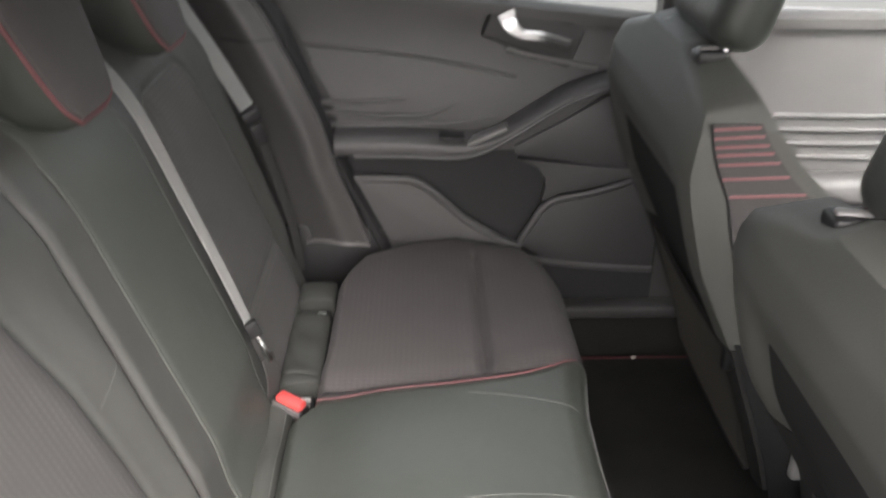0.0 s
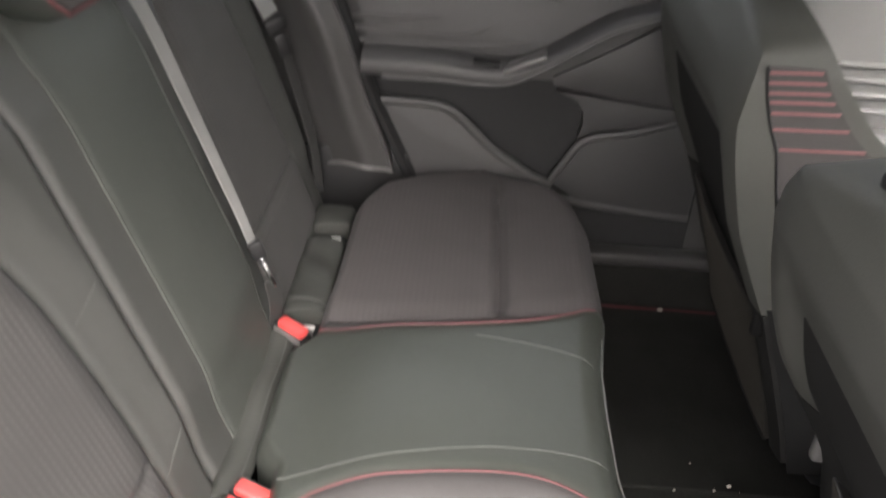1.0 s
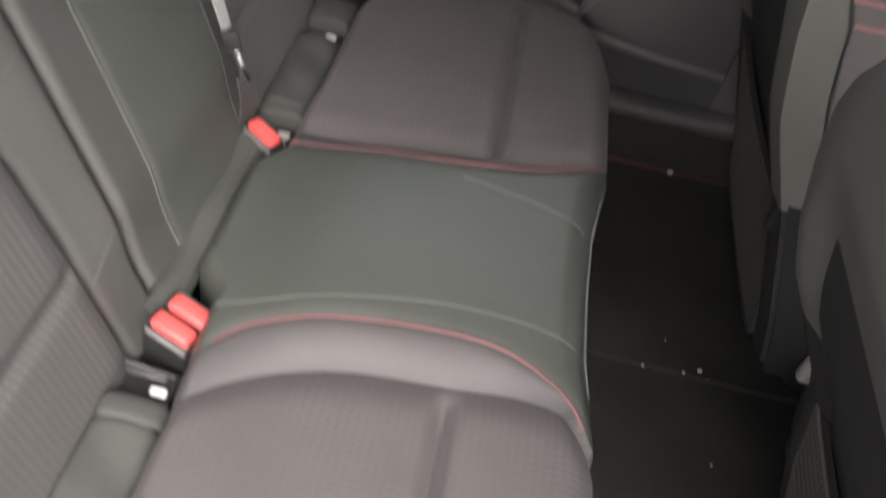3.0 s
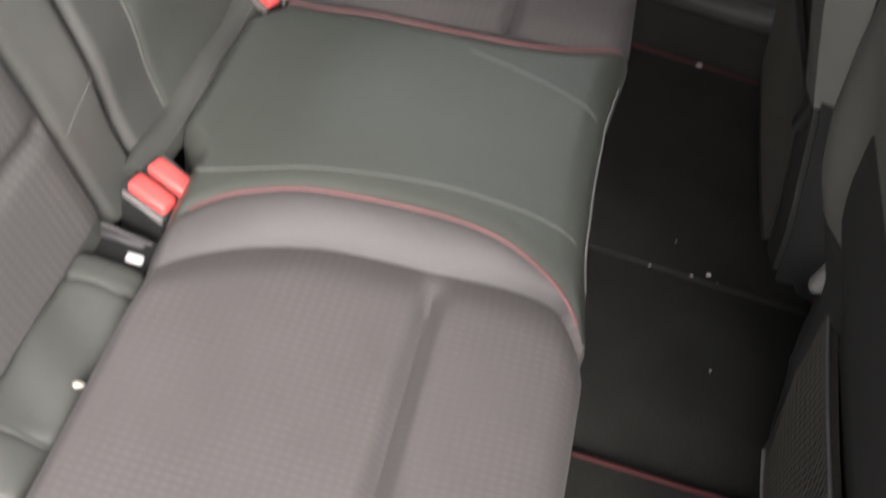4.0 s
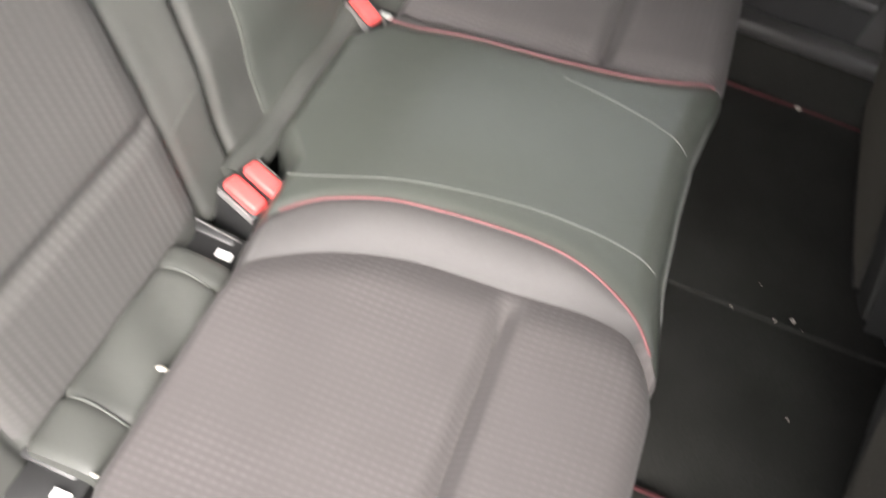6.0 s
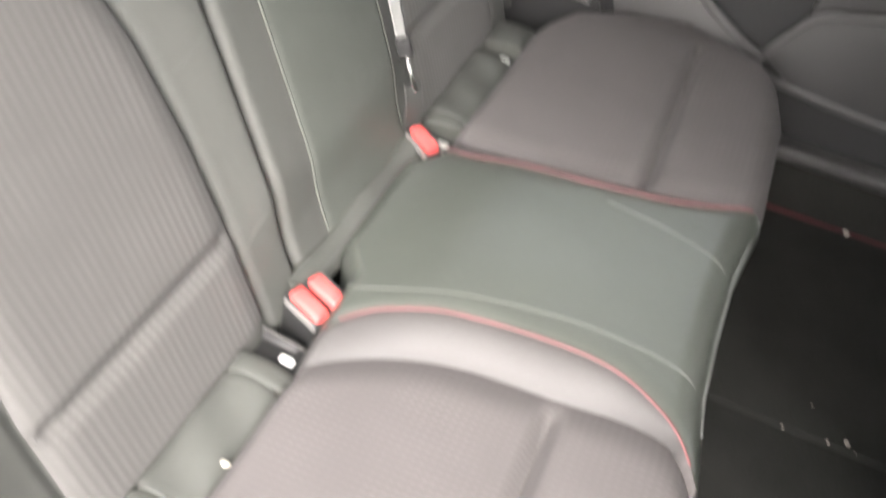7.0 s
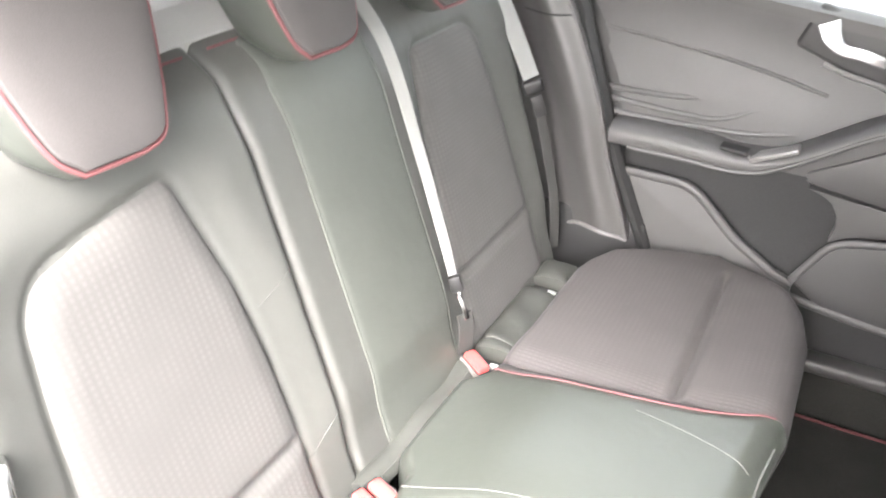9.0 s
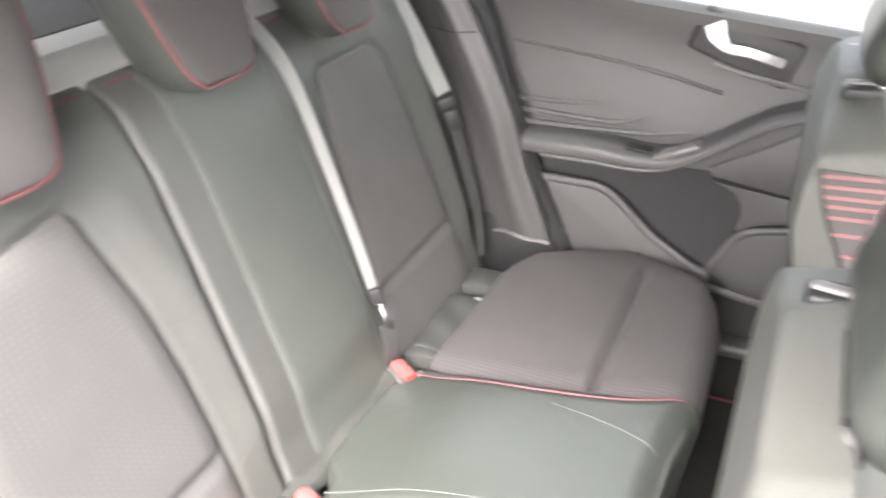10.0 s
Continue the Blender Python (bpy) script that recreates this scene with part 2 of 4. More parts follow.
bm = bmesh.new()
bmesh.ops.create_grid(bm, x_segments=1, y_segments=1, size=400)
bmesh.ops.translate(bm, vec=(0, 0, -0.36), verts=bm.verts)
setting("ground", bm, ASPHALT, "grey asphalt ground under and round the car", "ground")


def floor_height(x, y):
    z = 0.016 * ease((0.19 - abs(y)) / 0.14) - 0.012
    return z + 0.10 * ease((abs(y) - 0.70) / 0.03)


bm = shell(lambda u, v: (-0.3 + 2.2 * u, -0.74 + 1.48 * v, floor_height(-0.3 + 2.2 * u, -0.74 + 1.48 * v)), 20, 120, (0, 0, -0.04))
setting("floor", bm, CARPET, "black carpeted car floor with a low tunnel", "floor")
bm = shell(lambda u, v: (-1.1 + 2.15 * u, -0.60 + 1.2 * v, 1.20 - 0.05 * (2 * v - 1) ** 2 - 0.10 * max(0, 0.35 - u) ** 1.5 * 3), 16, 12, (0, 0, 0.03))
setting("roof", bm, HEADLINER, "dark cloth headliner under the car roof", "roof")

# rear quarter walls and tail, both sides
for side, tag in ((1, "left"), (-1, "right")):
    bm = slab([(-1.1, side * 0.74, 0.0), (-0.03, side * 0.74, 0.0), (-0.03, side * 0.74, 0.50), (-0.16, side * 0.74, 0.78), (-0.62, side * 0.74, 0.86), (-1.1, side * 0.74, 0.86)], (0, side * 0.05, 0), 0)
    setting("wall_quarter_" + tag, bm, PAINT, "painted rear quarter panel beside the bench", "car wall")
    bm = slab([(-0.42, side * 0.735, 0.80), (-0.62, side * 0.735, 0.84), (-1.0, side * 0.62, 1.15), (-0.70, side * 0.62, 1.15)], (0, side * 0.04, 0), 0)
    setting("pillar_rear_" + tag, bm, HEADLINER, "dark trimmed rear roof pillar", "pillar")
    bm = slab([(0.72, side * 0.745, 0.0), (0.84, side * 0.745, 0.0), (0.82, side * 0.745, 0.78), (0.76, side * 0.60, 1.15), (0.66, side * 0.60, 1.15), (0.70, side * 0.745, 0.78)], (0, side * 0.05, 0), 0)
    setting("pillar_middle_" + tag, bm, TRIM, "grey plastic middle roof pillar", "pillar")
bm = slab([(-1.1, -0.74, 0.0), (-1.1, 0.74, 0.0), (-1.1, 0.74, 0.84), (-1.1, -0.74, 0.84)], (-0.05, 0, 0), 0)
setting("wall_tail", bm, PAINT, "painted tailgate behind the bench", "car wall")
bm = slab([(1.85, -0.74, 0.0), (1.85, 0.74, 0.0), (1.70, 0.74, 0.72), (1.70, -0.74, 0.72)], (0.05, 0, 0), 0)
setting("wall_dashboard", bm, DOOR_DARK, "dark dashboard at the front of the cabin", "dashboard")
bm = slab([(0.84, -0.745, 0.0), (1.85, -0.745, 0.0), (1.85, -0.745, 0.76), (0.82, -0.745, 0.78)], (0, -0.06, 0), 0)
setting("wall_front_right", bm, DOOR_DARK, "dark closed front door beside the driver", "car wall")

bm = slab([(1.78, -0.66, 0.75), (1.78, 0.66, 0.75), (1.07, 0.56, 1.17), (1.07, -0.56, 1.17)], (0.003, 0, 0.004), 0)
pane = setting("window_windscreen", bm, GLASS, "sloping clear windscreen over the dashboard", "window")
pane.visible_shadow = False
for side, tag in ((1, "left"), (-1, "right")):
    bm = slab([(1.80, side * 0.70, 0.75), (1.70, side * 0.70, 0.75), (1.00, side * 0.575, 1.15), (1.09, side * 0.575, 1.17)], (0, side * 0.05, 0), 0)
    setting("pillar_front_" + tag, bm, TRIM, "grey plastic pillar beside the windscreen", "pillar")

# near rear door, standing open beside the bench; unseen, added to block front light
bm = slab([(0.735, -0.765, 0.03), (1.02, -1.66, 0.03), (1.02, -1.66, 0.80), (0.735, -0.765, 0.76)], (0.06, 0.02, 0), 0)
setting("wall_open_door", bm, DOOR_DARK, "dark plastic inside of the unseen open rear door", "car door")
bm = slab([(0.755, -0.765, 0.765), (1.03, -1.66, 0.805), (0.97, -1.50, 1.12), (0.74, -0.70, 1.14)], (0.004, 0.001, 0), 0)
setting("window_open_door", bm, GLASS, "clear window in the unseen open rear door", "window")


# ---- rear bench cushion ----
PIPE_X = (0.05, 0.075, 0.10, 0.125, 0.20, 0.32, 0.39, 0.45, 0.49)
PIPE_NEAR = (0.235, 0.210, 0.183, 0.166, 0.142, 0.127, 0.134, 0.168, 0.212)
PIPE_FAR = (0.140, 0.137, 0.134, 0.134, 0.140, 0.160, 0.176, 0.200, 0.224)
SEAM_X = (0.05, 0.081, 0.112, 0.16, 0.226, 0.326, 0.40, 0.463, 0.495)
SEAM_Y = (0.300, 0.262, 0.236, 0.209, 0.188, 0.178, 0.173, 0.186, 0.2135)


def pipe_at(x, side):
    return soft(x, PIPE_X, PIPE_NEAR if side < 0 else PIPE_FAR)


def seam_at(x, side):
    return soft(x, SEAM_X, SEAM_Y) if side < 0 else pipe_at(x, 1) + 0.005 + 0.029 * ease((0.48 - x) / 0.12)


def front_edge(y):
    return ramp(abs(y), (0, 0.1, 0.17, 0.24, 0.48, 0.56, 0.61, 0.655, 0.678, 0.69), (0.484, 0.486, 0.495, 0.505, 0.502, 0.486, 0.462, 0.416, 0.358, 0.31))


def rear_edge(y):
    return ramp(abs(y), (0, 0.085, 0.125, 0.24, 0.29, 0.50, 0.54, 0.60, 0.65, 0.675, 0.69), (0.028, 0.028, 0.058, 0.062, 0.066, 0.068, 0.078, 0.105, 0.17, 0.24, 0.30))


def cushion_top(x, y):
    """Height of the cushion's upper surface."""
    a = abs(y)
    pipe, seam = pipe_at(x, y), seam_at(x, y)
    ridge = 0.340 - 0.022 * ease((0.20 - x) / 0.16)
    low = 0.307 + 0.010 * ease((x - 0.36) / 0.09)
    if a <= pipe:
        z = ridge + 0.006 * (1 - (a / pipe) ** 2) * ease((0.40 - x) / 0.2) - 0.004 * hump(a - pipe, 0.008)
    elif a <= seam:
        k = (a - pipe) / max(seam - pipe, 0.004)
        k = 0.4 * k + 0.6 * k ** 2.5
        z = ridge + (low - ridge) * k - 0.003 * hump(a - pipe, 0.008)
    else:
        inner = min(1.0, (a - seam) / 0.05)
        z = low + 0.012 * math.sin(inner * math.pi / 2)
        z -= 0.019 * hump(x - 0.336, 0.010) * ease((a - seam) / 0.045) * ease((0.645 - a) / 0.06)
        z -= 0.008 * ease((a - 0.58) / 0.1)
    return z


def cushion_skin(x, y):
    """Height of the cushion's surface, with the fall of its front edge."""
    df = front_edge(y) - x
    drop = 0.055 * (1 - math.sqrt(max(0.0, 1 - (1 - df / 0.045) ** 2))) if df < 0.045 else 0
    return cushion_top(x, y) - drop


def cushion(s0, s1):
    """One stretch of the cushion's skin between the lines s0 and s1 across the bench (0 to 5), from its rear foot over the top to its front foot."""
    def across(s, x):
        return ramp(s, (0, 1, 2, 3, 4, 5), (-0.688, -seam_at(x, -1), -pipe_at(x, -1), pipe_at(x, 1), seam_at(x, 1), 0.688))

    def f(u, v):
        s = s0 + (s1 - s0) * v
        t = max(0.0, min(1.0, (u - 0.08) / 0.80))
        x, y = 0.25, 0.0
        for _ in range(12):
            y = 0.5 * y + 0.5 * across(s, x) if _ else across(s, x)
            x = rear_edge(y) + (front_edge(y) - rear_edge(y)) * t
        top = cushion_top(x, y)
        if u < 0.08:
            return (x, y, 0.10 + (top - 0.055 - 0.10) * (u / 0.08))
        if u > 0.88:
            k = (u - 0.88) / 0.12
            return (x - 0.03 * k, y, (top - 0.055) + (0.05 - top + 0.055) * k)
        run = front_edge(y) - rear_edge(y)
        rf, rr = min(0.045, run * 0.5), min(0.022, run * 0.5)
        df, dr = front_edge(y) - x, x - rear_edge(y)
        if df < rf:
            top -= 0.055 * (1 - math.sqrt(max(0.0, 1 - (1 - df / rf) ** 2)))
        if dr < rr:
            top -= 0.055 * (1 - math.sqrt(max(0.0, 1 - (1 - dr / rr) ** 2)))
        return (x, y, top)

    return f


bench = thing("rear_bench_cushion", (0.25, 0, 0.0), "grey cloth and leatherette rear bench cushion with red piping", "car seat")


def skin(name, s0, s1, n, mat, label=""):
    f = cushion(s0, s1)
    bm = bmesh.new()
    us = sorted(set([0, 0.04, 0.08] + [0.08 + 0.80 * (0.5 - 0.5 * math.cos(math.pi * i / 120)) for i in range(121)] + [0.90, 0.92, 0.95, 1.0]))
    rows = [[bm.verts.new(f(u, j / n)) for j in range(n + 1)] for u in us]
    for a, b in zip(rows, rows[1:]):
        for j in range(n):
            bm.faces.new((a[j], b[j], b[j + 1], a[j + 1]))
    low = [bm.verts.new(rows[0][j].co.lerp(rows[-1][j].co, 0.5) - Vector((0, 0, 0.02))) for j in range(n + 1)]
    for j in range(n):
        bm.faces.new((rows[0][j], rows[0][j + 1], low[j + 1], low[j]))
        bm.faces.new((rows[-1][j + 1], rows[-1][j], low[j], low[j + 1]))
    return part(name, bm, mat, bench, label)


skin("middle_panel", 2, 3, 60, LEATHER, "plain grey-green leatherette middle seat panel")
for a, b in ((1, 2), (3, 4)):
    skin("side_bolster", a, b, 24, SMOOTH, "smooth grey leatherette bolster")
for a, b in ((0, 1), (4, 5)):
    skin("seat_insert", a, b, 70, CLOTH_FLAT, "dark waffle-weave cloth seat panel with a cross seam")
for side in (-1, 1):
    pts = []
    for i in range(26):
        x = (0.085 if side < 0 else 0.07) + (0.395 if side < 0 else 0.41) * i / 25
        y = side * pipe_at(x, side)
        pts.append((x, y, cushion_skin(x, y) + 0.0008))
    part("piping", tube(pts, 0.0016, 3, n=8), THREAD, bench, "red piped edge")
    run = ((0.072, 0.153), (0.126, 0.137), (0.179, 0.121), (0.246, 0.104), (0.321, 0.091), (0.389, 0.090), (0.43, 0.096), (0.465, 0.107)) if side < 0 else ((0.30, 0.123), (0.358, 0.116), (0.405, 0.106), (0.44, 0.094), (0.466, 0.081))
    pts = [(q.x, q.y, cushion_skin(q.x, q.y) - 0.0002) for q in smooth_line([(x, side * y, 0) for x, y in run], 5)]
    part("top_stitch", tube(pts, 0.0011, 2, n=6), THREAD_GREY, bench, "pale grey stitched seam")

# thin pale tube in place of the rim light along the cushion front
pts = [(front_edge(y) - 0.006, y, cushion_skin(front_edge(y) - 0.006, y) + 0.0002) for y in np.linspace(-0.15, 0.17, 16)]
part("front_rim_light", tube(pts, 0.0016, 3, n=8), RIM_LIGHT, bench, "pale line of rim light along the front")

# ---- rear backrests ----
def back_x(z):
    return -0.015 - 0.33 * (z - 0.27)


def half_width(z, near, outer):
    """Half the cloth panel's width at a height; the inner edge of the narrow one bows out."""
    if near:
        return ramp(z, (0.28, 0.40, 0.50, 0.60, 0.74), (0.150, 0.146, 0.136, 0.124, 0.098) if outer else (0.150, 0.152, 0.149, 0.138, 0.102))
    return ramp(z, (0.28, 0.40, 0.60, 0.74), (0.158, 0.154, 0.136, 0.110))


def inside(y, z, near):
    """How far a point lies inside the cloth panel's rounded outline; negative outside."""
    centre, out = (-0.344, -1) if near else (0.400, 1)
    d = (y - centre) * out
    half = half_width(z, near, d > 0)
    a, b = half - abs(d), panel_top(y, near) - z
    r = 0.045 if d > 0 else 0.018
    if a < r and b < r:
        return r - math.hypot(r - a, r - b)
    return min(a, b)


def panel_top(y, near):
    return 0.741 - ramp(y, (-0.46, -0.25), (0.030, 0.0)) if near else 0.748


def back_front(y, z, near):
    """Front surface of the backrests."""
    x = back_x(z)
    e = inside(y, z, near)
    x += 0.005 * ease(e / 0.035) - 0.005 * hump(e, 0.007)
    x += 0.012 * ease(-e / 0.07) * ease((z - 0.30) / 0.1) * ease((0.80 - z) / 0.08)
    x -= 0.009 * hump(z - 0.385, 0.010) * ease(e / 0.02)
    x -= 0.05 * ease((z - 0.78) / 0.075) ** 2
    return x


def backrest(name, y0, y1, near, label, insert_mat):
    th = thing(name, (-0.05, (y0 + y1) / 2, 0.24), label, "car seat", "rear backrests")
    ny, nz = int((y1 - y0) / 0.004), 110

    def f(u, v):
        y, z = y0 + (y1 - y0) * u, 0.235 + 0.615 * v
        x = back_front(y, z, near)
        edge = min(y - y0, y1 - y)
        if edge < 0.014:
            x -= 0.016 * (1 - math.sqrt(max(0.0, 1 - (1 - edge / 0.014) ** 2)))
        return (x, y, z)

    part("cover", shell(f, ny, nz, (-0.11, 0, -0.02)), COVER, th, "grey leatherette cover with shaped wings")
    centre, out = (-0.344, -1) if near else (0.400, 1)

    def g(u, v):
        w = (2 * u - 1) * out
        top = panel_top(centre + 0.10 * (2 * u - 1), near)
        z = 0.272 + (top - 0.001 - 0.272) * (v if v < 0.9 else 0.9 + 0.1 * math.sin((v - 0.9) * 5 * math.pi))
        half = half_width(z, near, w > 0) - 0.001
        r = 0.045 if w > 0 else 0.018
        q = max(0.0, r - (top - z))
        half -= r - math.sqrt(max(0.0, r * r - q * q))
        y = centre + half * (2 * u - 1)
        return (back_front(y, z, near) + 0.0030 - 0.0035 * (1 - ease(inside(y, z, near) / 0.006)), y, z)

    part("insert", shell(g, 60, 100, (-0.012, 0, 0)), insert_mat, th, "waffle-weave cloth centre panel")
    part("top_stitch", tube([(back_front(y, 0.833, near) + 0.001, y, 0.833) for y in np.linspace(y0 + 0.02, y1 - 0.02, 12)], 0.0018, 3, n=6), THREAD, th, "red stitched top edge")
    return th


near_back = backrest("folding_bench_back", -0.625, -0.1175, True, "narrow rear backrest in grey leatherette with a cloth panel", CLOTH_BACK)
far_back = backrest("folding_bench_back", -0.1145, 0.625, False, "wide rear backrest in grey leatherette with a cloth panel", CLOTH_BACK)


def centre_edge(z, side):
    return ramp(z, (0.24, 0.84), (-0.040, -0.047)) if side < 0 else ramp(z, (0.24, 0.62, 0.84), (0.190, 0.175, 0.172))


def centre_front(u, v):
    z = 0.245 + 0.592 * v
    y = centre_edge(z, -1) * (1 - u) + centre_edge(z, 1) * u
    return (back_front(y, z, False) + 0.0005 + 0.0032 * ease(min(u, 1 - u) / 0.03) + 0.004 * math.sin(math.pi * u), y, z)


part("centre_panel", shell(centre_front, 50, 80, (-0.012, 0, 0)), PANEL, far_back, "plain grey-green leatherette middle panel")
for side in (-1, 1):
    pts = [(back_front(centre_edge(z, side), z, False) + 0.0012, centre_edge(z, side), z) for z in np.linspace(0.83, 0.27, 11)]
    part("seam", tube(pts, 0.0019, 3, n=6), PANEL, far_back, "sewn edge of the middle panel")
for (ya, za), (yb, zb) in (((-0.126, 0.583), (-0.199, 0.554)), ((-0.126, 0.38), (-0.195, 0.345))):
    pts = [(back_front(ya + (yb - ya) * k, za + (zb - za) * k, True) + 0.0002, ya + (yb - ya) * k, za + (zb - za) * k) for k in (0, 0.25, 0.5, 0.75, 1)]
    part("seam", tube(pts, 0.0006, 3, n=6), COVER, near_back, "faint stitched seam")


# ---- headrests ----
def headrest(y, z0, label):
    th = thing("headrest", (back_x(0.83), y, 0.83), label, "headrest", "rear headrests")
    outline = [(-0.045, 0.0), (0.045, 0.0), (0.072, 0.030), (0.096, 0.115), (0.104, 0.17), (0.095, 0.20), (0.06, 0.212), (-0.06, 0.212), (-0.095, 0.20), (-0.104, 0.17), (-0.096, 0.115), (-0.072, 0.030)]
    ring = [(p.x, p.y) for p in smooth_line([(*q, 0) for q in outline] + [(*outline[0], 0)], 4)][:-1]

    def loop(bm, scale, x):
        return [bm.verts.new((back_x(z0 + 0.105 + (c - 0.105) * scale) + 0.02 + x, y + a * scale, z0 + 0.105 + (c - 0.105) * scale)) for a, c in ring]

    def loft(stages):
        bm = bmesh.new()
        loops = [loop(bm, s, x) for s, x in stages]
        n = len(ring)
        for a, b in zip(loops, loops[1:]):
            for k in range(n):
                bm.faces.new((a[k], a[(k + 1) % n], b[(k + 1) % n], b[k]))
        bm.faces.new(loops[0][::-1])
        bm.faces.new(loops[-1])
        return bm

    part("pad", loft([(0.80, -0.055), (0.97, -0.048), (1.06, -0.02), (1.06, 0.015), (1.0, 0.035), (0.97, 0.036)]), LEATHER, th)
    part("face", loft([(0.955, 0.030), (0.955, 0.038), (0.93, 0.043), (0.85, 0.046), (0.6, 0.048), (0.2, 0.049)]), CLOTH_SOFT, th, "smooth grey cloth face")
    rim = [(back_x(z0 + c) + 0.02 + 0.037, y + a * 0.985, z0 + 0.105 + (c - 0.105) * 0.985) for a, c in ring]
    part("piping", sweep([Vector(p) for p in rim + rim[:2]], circle(0.0028, 6), (1, 0, 0)), THREAD, th, "red piping round the face")
    for k in (-0.05, 0.05):
        part("post", tube([(back_x(0.87) - 0.03, y + k, 0.80), (back_x(0.9) - 0.01, y + k, z0 + 0.03)], 0.005, 2, (1, 0, 0)), STEEL, th, "steel post")
    return th


headrest(-0.328, 0.80, "grey leatherette headrest with red piping on the backrest")
headrest(0.028, 0.815, "middle grey headrest with red piping beside the belt")
headrest(0.370, 0.805, "far grey headrest with red piping on the backrest")

# ---- buckles, anchors and padding in the seat gap ----
def buckle(y, x, z, tilt, yaw, twin, label):
    th = thing("belt_buckle", (x, y, z - 0.05), label, "seat belt buckle", "rear buckles")
    turn = Euler((0, radians(tilt), radians(yaw))).to_matrix()
    for k in ((-1, 1) if twin else (0,)):
        c = Vector((x, y, z - 0.035)) + turn @ Vector((0, 0.0142 * k, 0))
        part("housing", rbox(*c, 0.060, 0.0275, 0.085, 0.006, 3, (0, tilt, yaw)), PLASTIC, th, "black plastic housing")
        part("button", rbox(*(c + turn @ Vector((0.001, 0, 0.043))), 0.049, 0.0215, 0.017, 0.005, 3, (0, tilt, yaw)), RED, th, "red release button")
        part("slot", rbox(*(c + turn @ Vector((-0.0265, 0, 0.0425))), 0.004, 0.022, 0.002, 0.0008, 2, (0, tilt, yaw)), RUBBER, th, "dark tongue slot")
    for k in (-1, 1):
        c = Vector((x, y, z - 0.035)) + turn @ Vector((0.002, k * (0.0292 if twin else 0.0148), 0.038))
        part("rim", rbox(*c, 0.052, 0.0025, 0.011, 0.001, 2, (0, tilt, yaw)), SATIN, th, "pale edge of the housing")
    stalk = sweep(smooth_line([(x - 0.01, y, z - 0.07), (x - 0.02, y, z - 0.11), (x - 0.02, y, z - 0.15)], 4), band(0.04, 0.008), (1, 0, 0))
    part("stalk", stalk, WEB_SHADED, th)
    return th


buckle(-0.158, 0.031, 0.279, 8, -18, True, "pair of black belt buckles with red release buttons")
buckle(0.184, 0.015, 0.272, 8, -30, False, "black belt buckle with a red release button")


def pad_roll(y0, y1, folds, label):
    """The soft roll between the child-seat anchors, with a fold towards each end."""
    th = thing("gap_padding", (0.025, (y0 + y1) / 2, 0.20), label, "seat padding", "gap padding")

    def piece(a0, a1):
        def f(u, v):
            y = a0 + (a1 - a0) * u
            a = math.pi * v
            s = (0.5 - abs(u - 0.5)) * abs(a1 - a0)
            r = 1 - 0.10 * (1 - ease(s / 0.006))
            return (0.027 - 0.037 * math.cos(a) * r, y, 0.250 + 0.027 * (math.sin(a) ** 0.3) * r + 0.002 * math.sin(y * 70 + 5 * v))
        return shell(f, max(8, int(abs(a1 - a0) / 0.004)), 14, (0, 0, -0.03))

    cuts = [y0, *folds, y1]
    for k, (a0, a1) in enumerate(zip(cuts, cuts[1:])):
        part("roll" if a1 - a0 > 0.10 else "end_fold", piece(a0, a1), PAD, th)
    for yy in folds:
        part("fold_stitch", tube([(x, yy + 0.002 * math.sin(90 * x), 0.2775 - 0.02 * (abs(x - 0.027) / 0.037) ** 4) for x in np.linspace(-0.006, 0.060, 8)], 0.0013, 3, n=6), THREAD_GREY, th, "pale piped fold")
    return th


pad_roll(-0.495, -0.254, (-0.440, -0.283), "grey leatherette padding roll in the seat gap")
pad_roll(0.236, 0.452, (0.262,), "dark grey leatherette padding roll in the seat gap")
pad_roll(0.500, 0.572, (), "short grey leatherette padding end beside the far door")

bm = sweep([Vector((0.002, y, 0.259 + 0.004 * math.sin(40 * y))) for y in np.linspace(-0.14, 0.18, 18)], circle(0.022, 12, 0.7))
th = thing("gap_strip", (0.006, 0.02, 0.22), "grey strip along the gap behind the middle seat", "seat padding")
part("strip", bm, PAD, th)
part("edge_seam", tube([(0.016, y, 0.2715 + 0.004 * math.sin(40 * y)) for y in np.linspace(-0.11, 0.16, 8)], 0.0012, 3, n=5), THREAD_GREY, th)


def anchor(y, label):
    th = thing("child_seat_anchor", (0.028, y, 0.22), label, "seat anchor", "child seat anchors")
    part("pocket", rbox(0.022, y, 0.232, 0.062, 0.050, 0.035, 0.005), PLASTIC, th, "black plastic anchor pocket")
    part("flap", rbox(0.010, y + 0.017 * (1 if y < 0 else -1), 0.250, 0.060, 0.014, 0.008, 0.003, 2, (14, 4, 0)), PLASTIC, th, "black hinged flap")
    part("flap_edge", tube([(-0.014, y + 0.021 * (1 if y < 0 else -1), 0.2570), (0.048, y + 0.014 * (1 if y < 0 else -1), 0.2560)], 0.0009, 3, n=5), SATIN, th, "bright flap edge")
    part("tag", rbox(0.038, y - 0.006 * (1 if y < 0 else -1), 0.2525, 0.018, 0.010, 0.005, 0.002), WHITE, th, "small white anchor tag")
    return th


for y in (-0.508, -0.226, 0.212, 0.477):
    anchor(y, "black anchor pocket with a white tag")

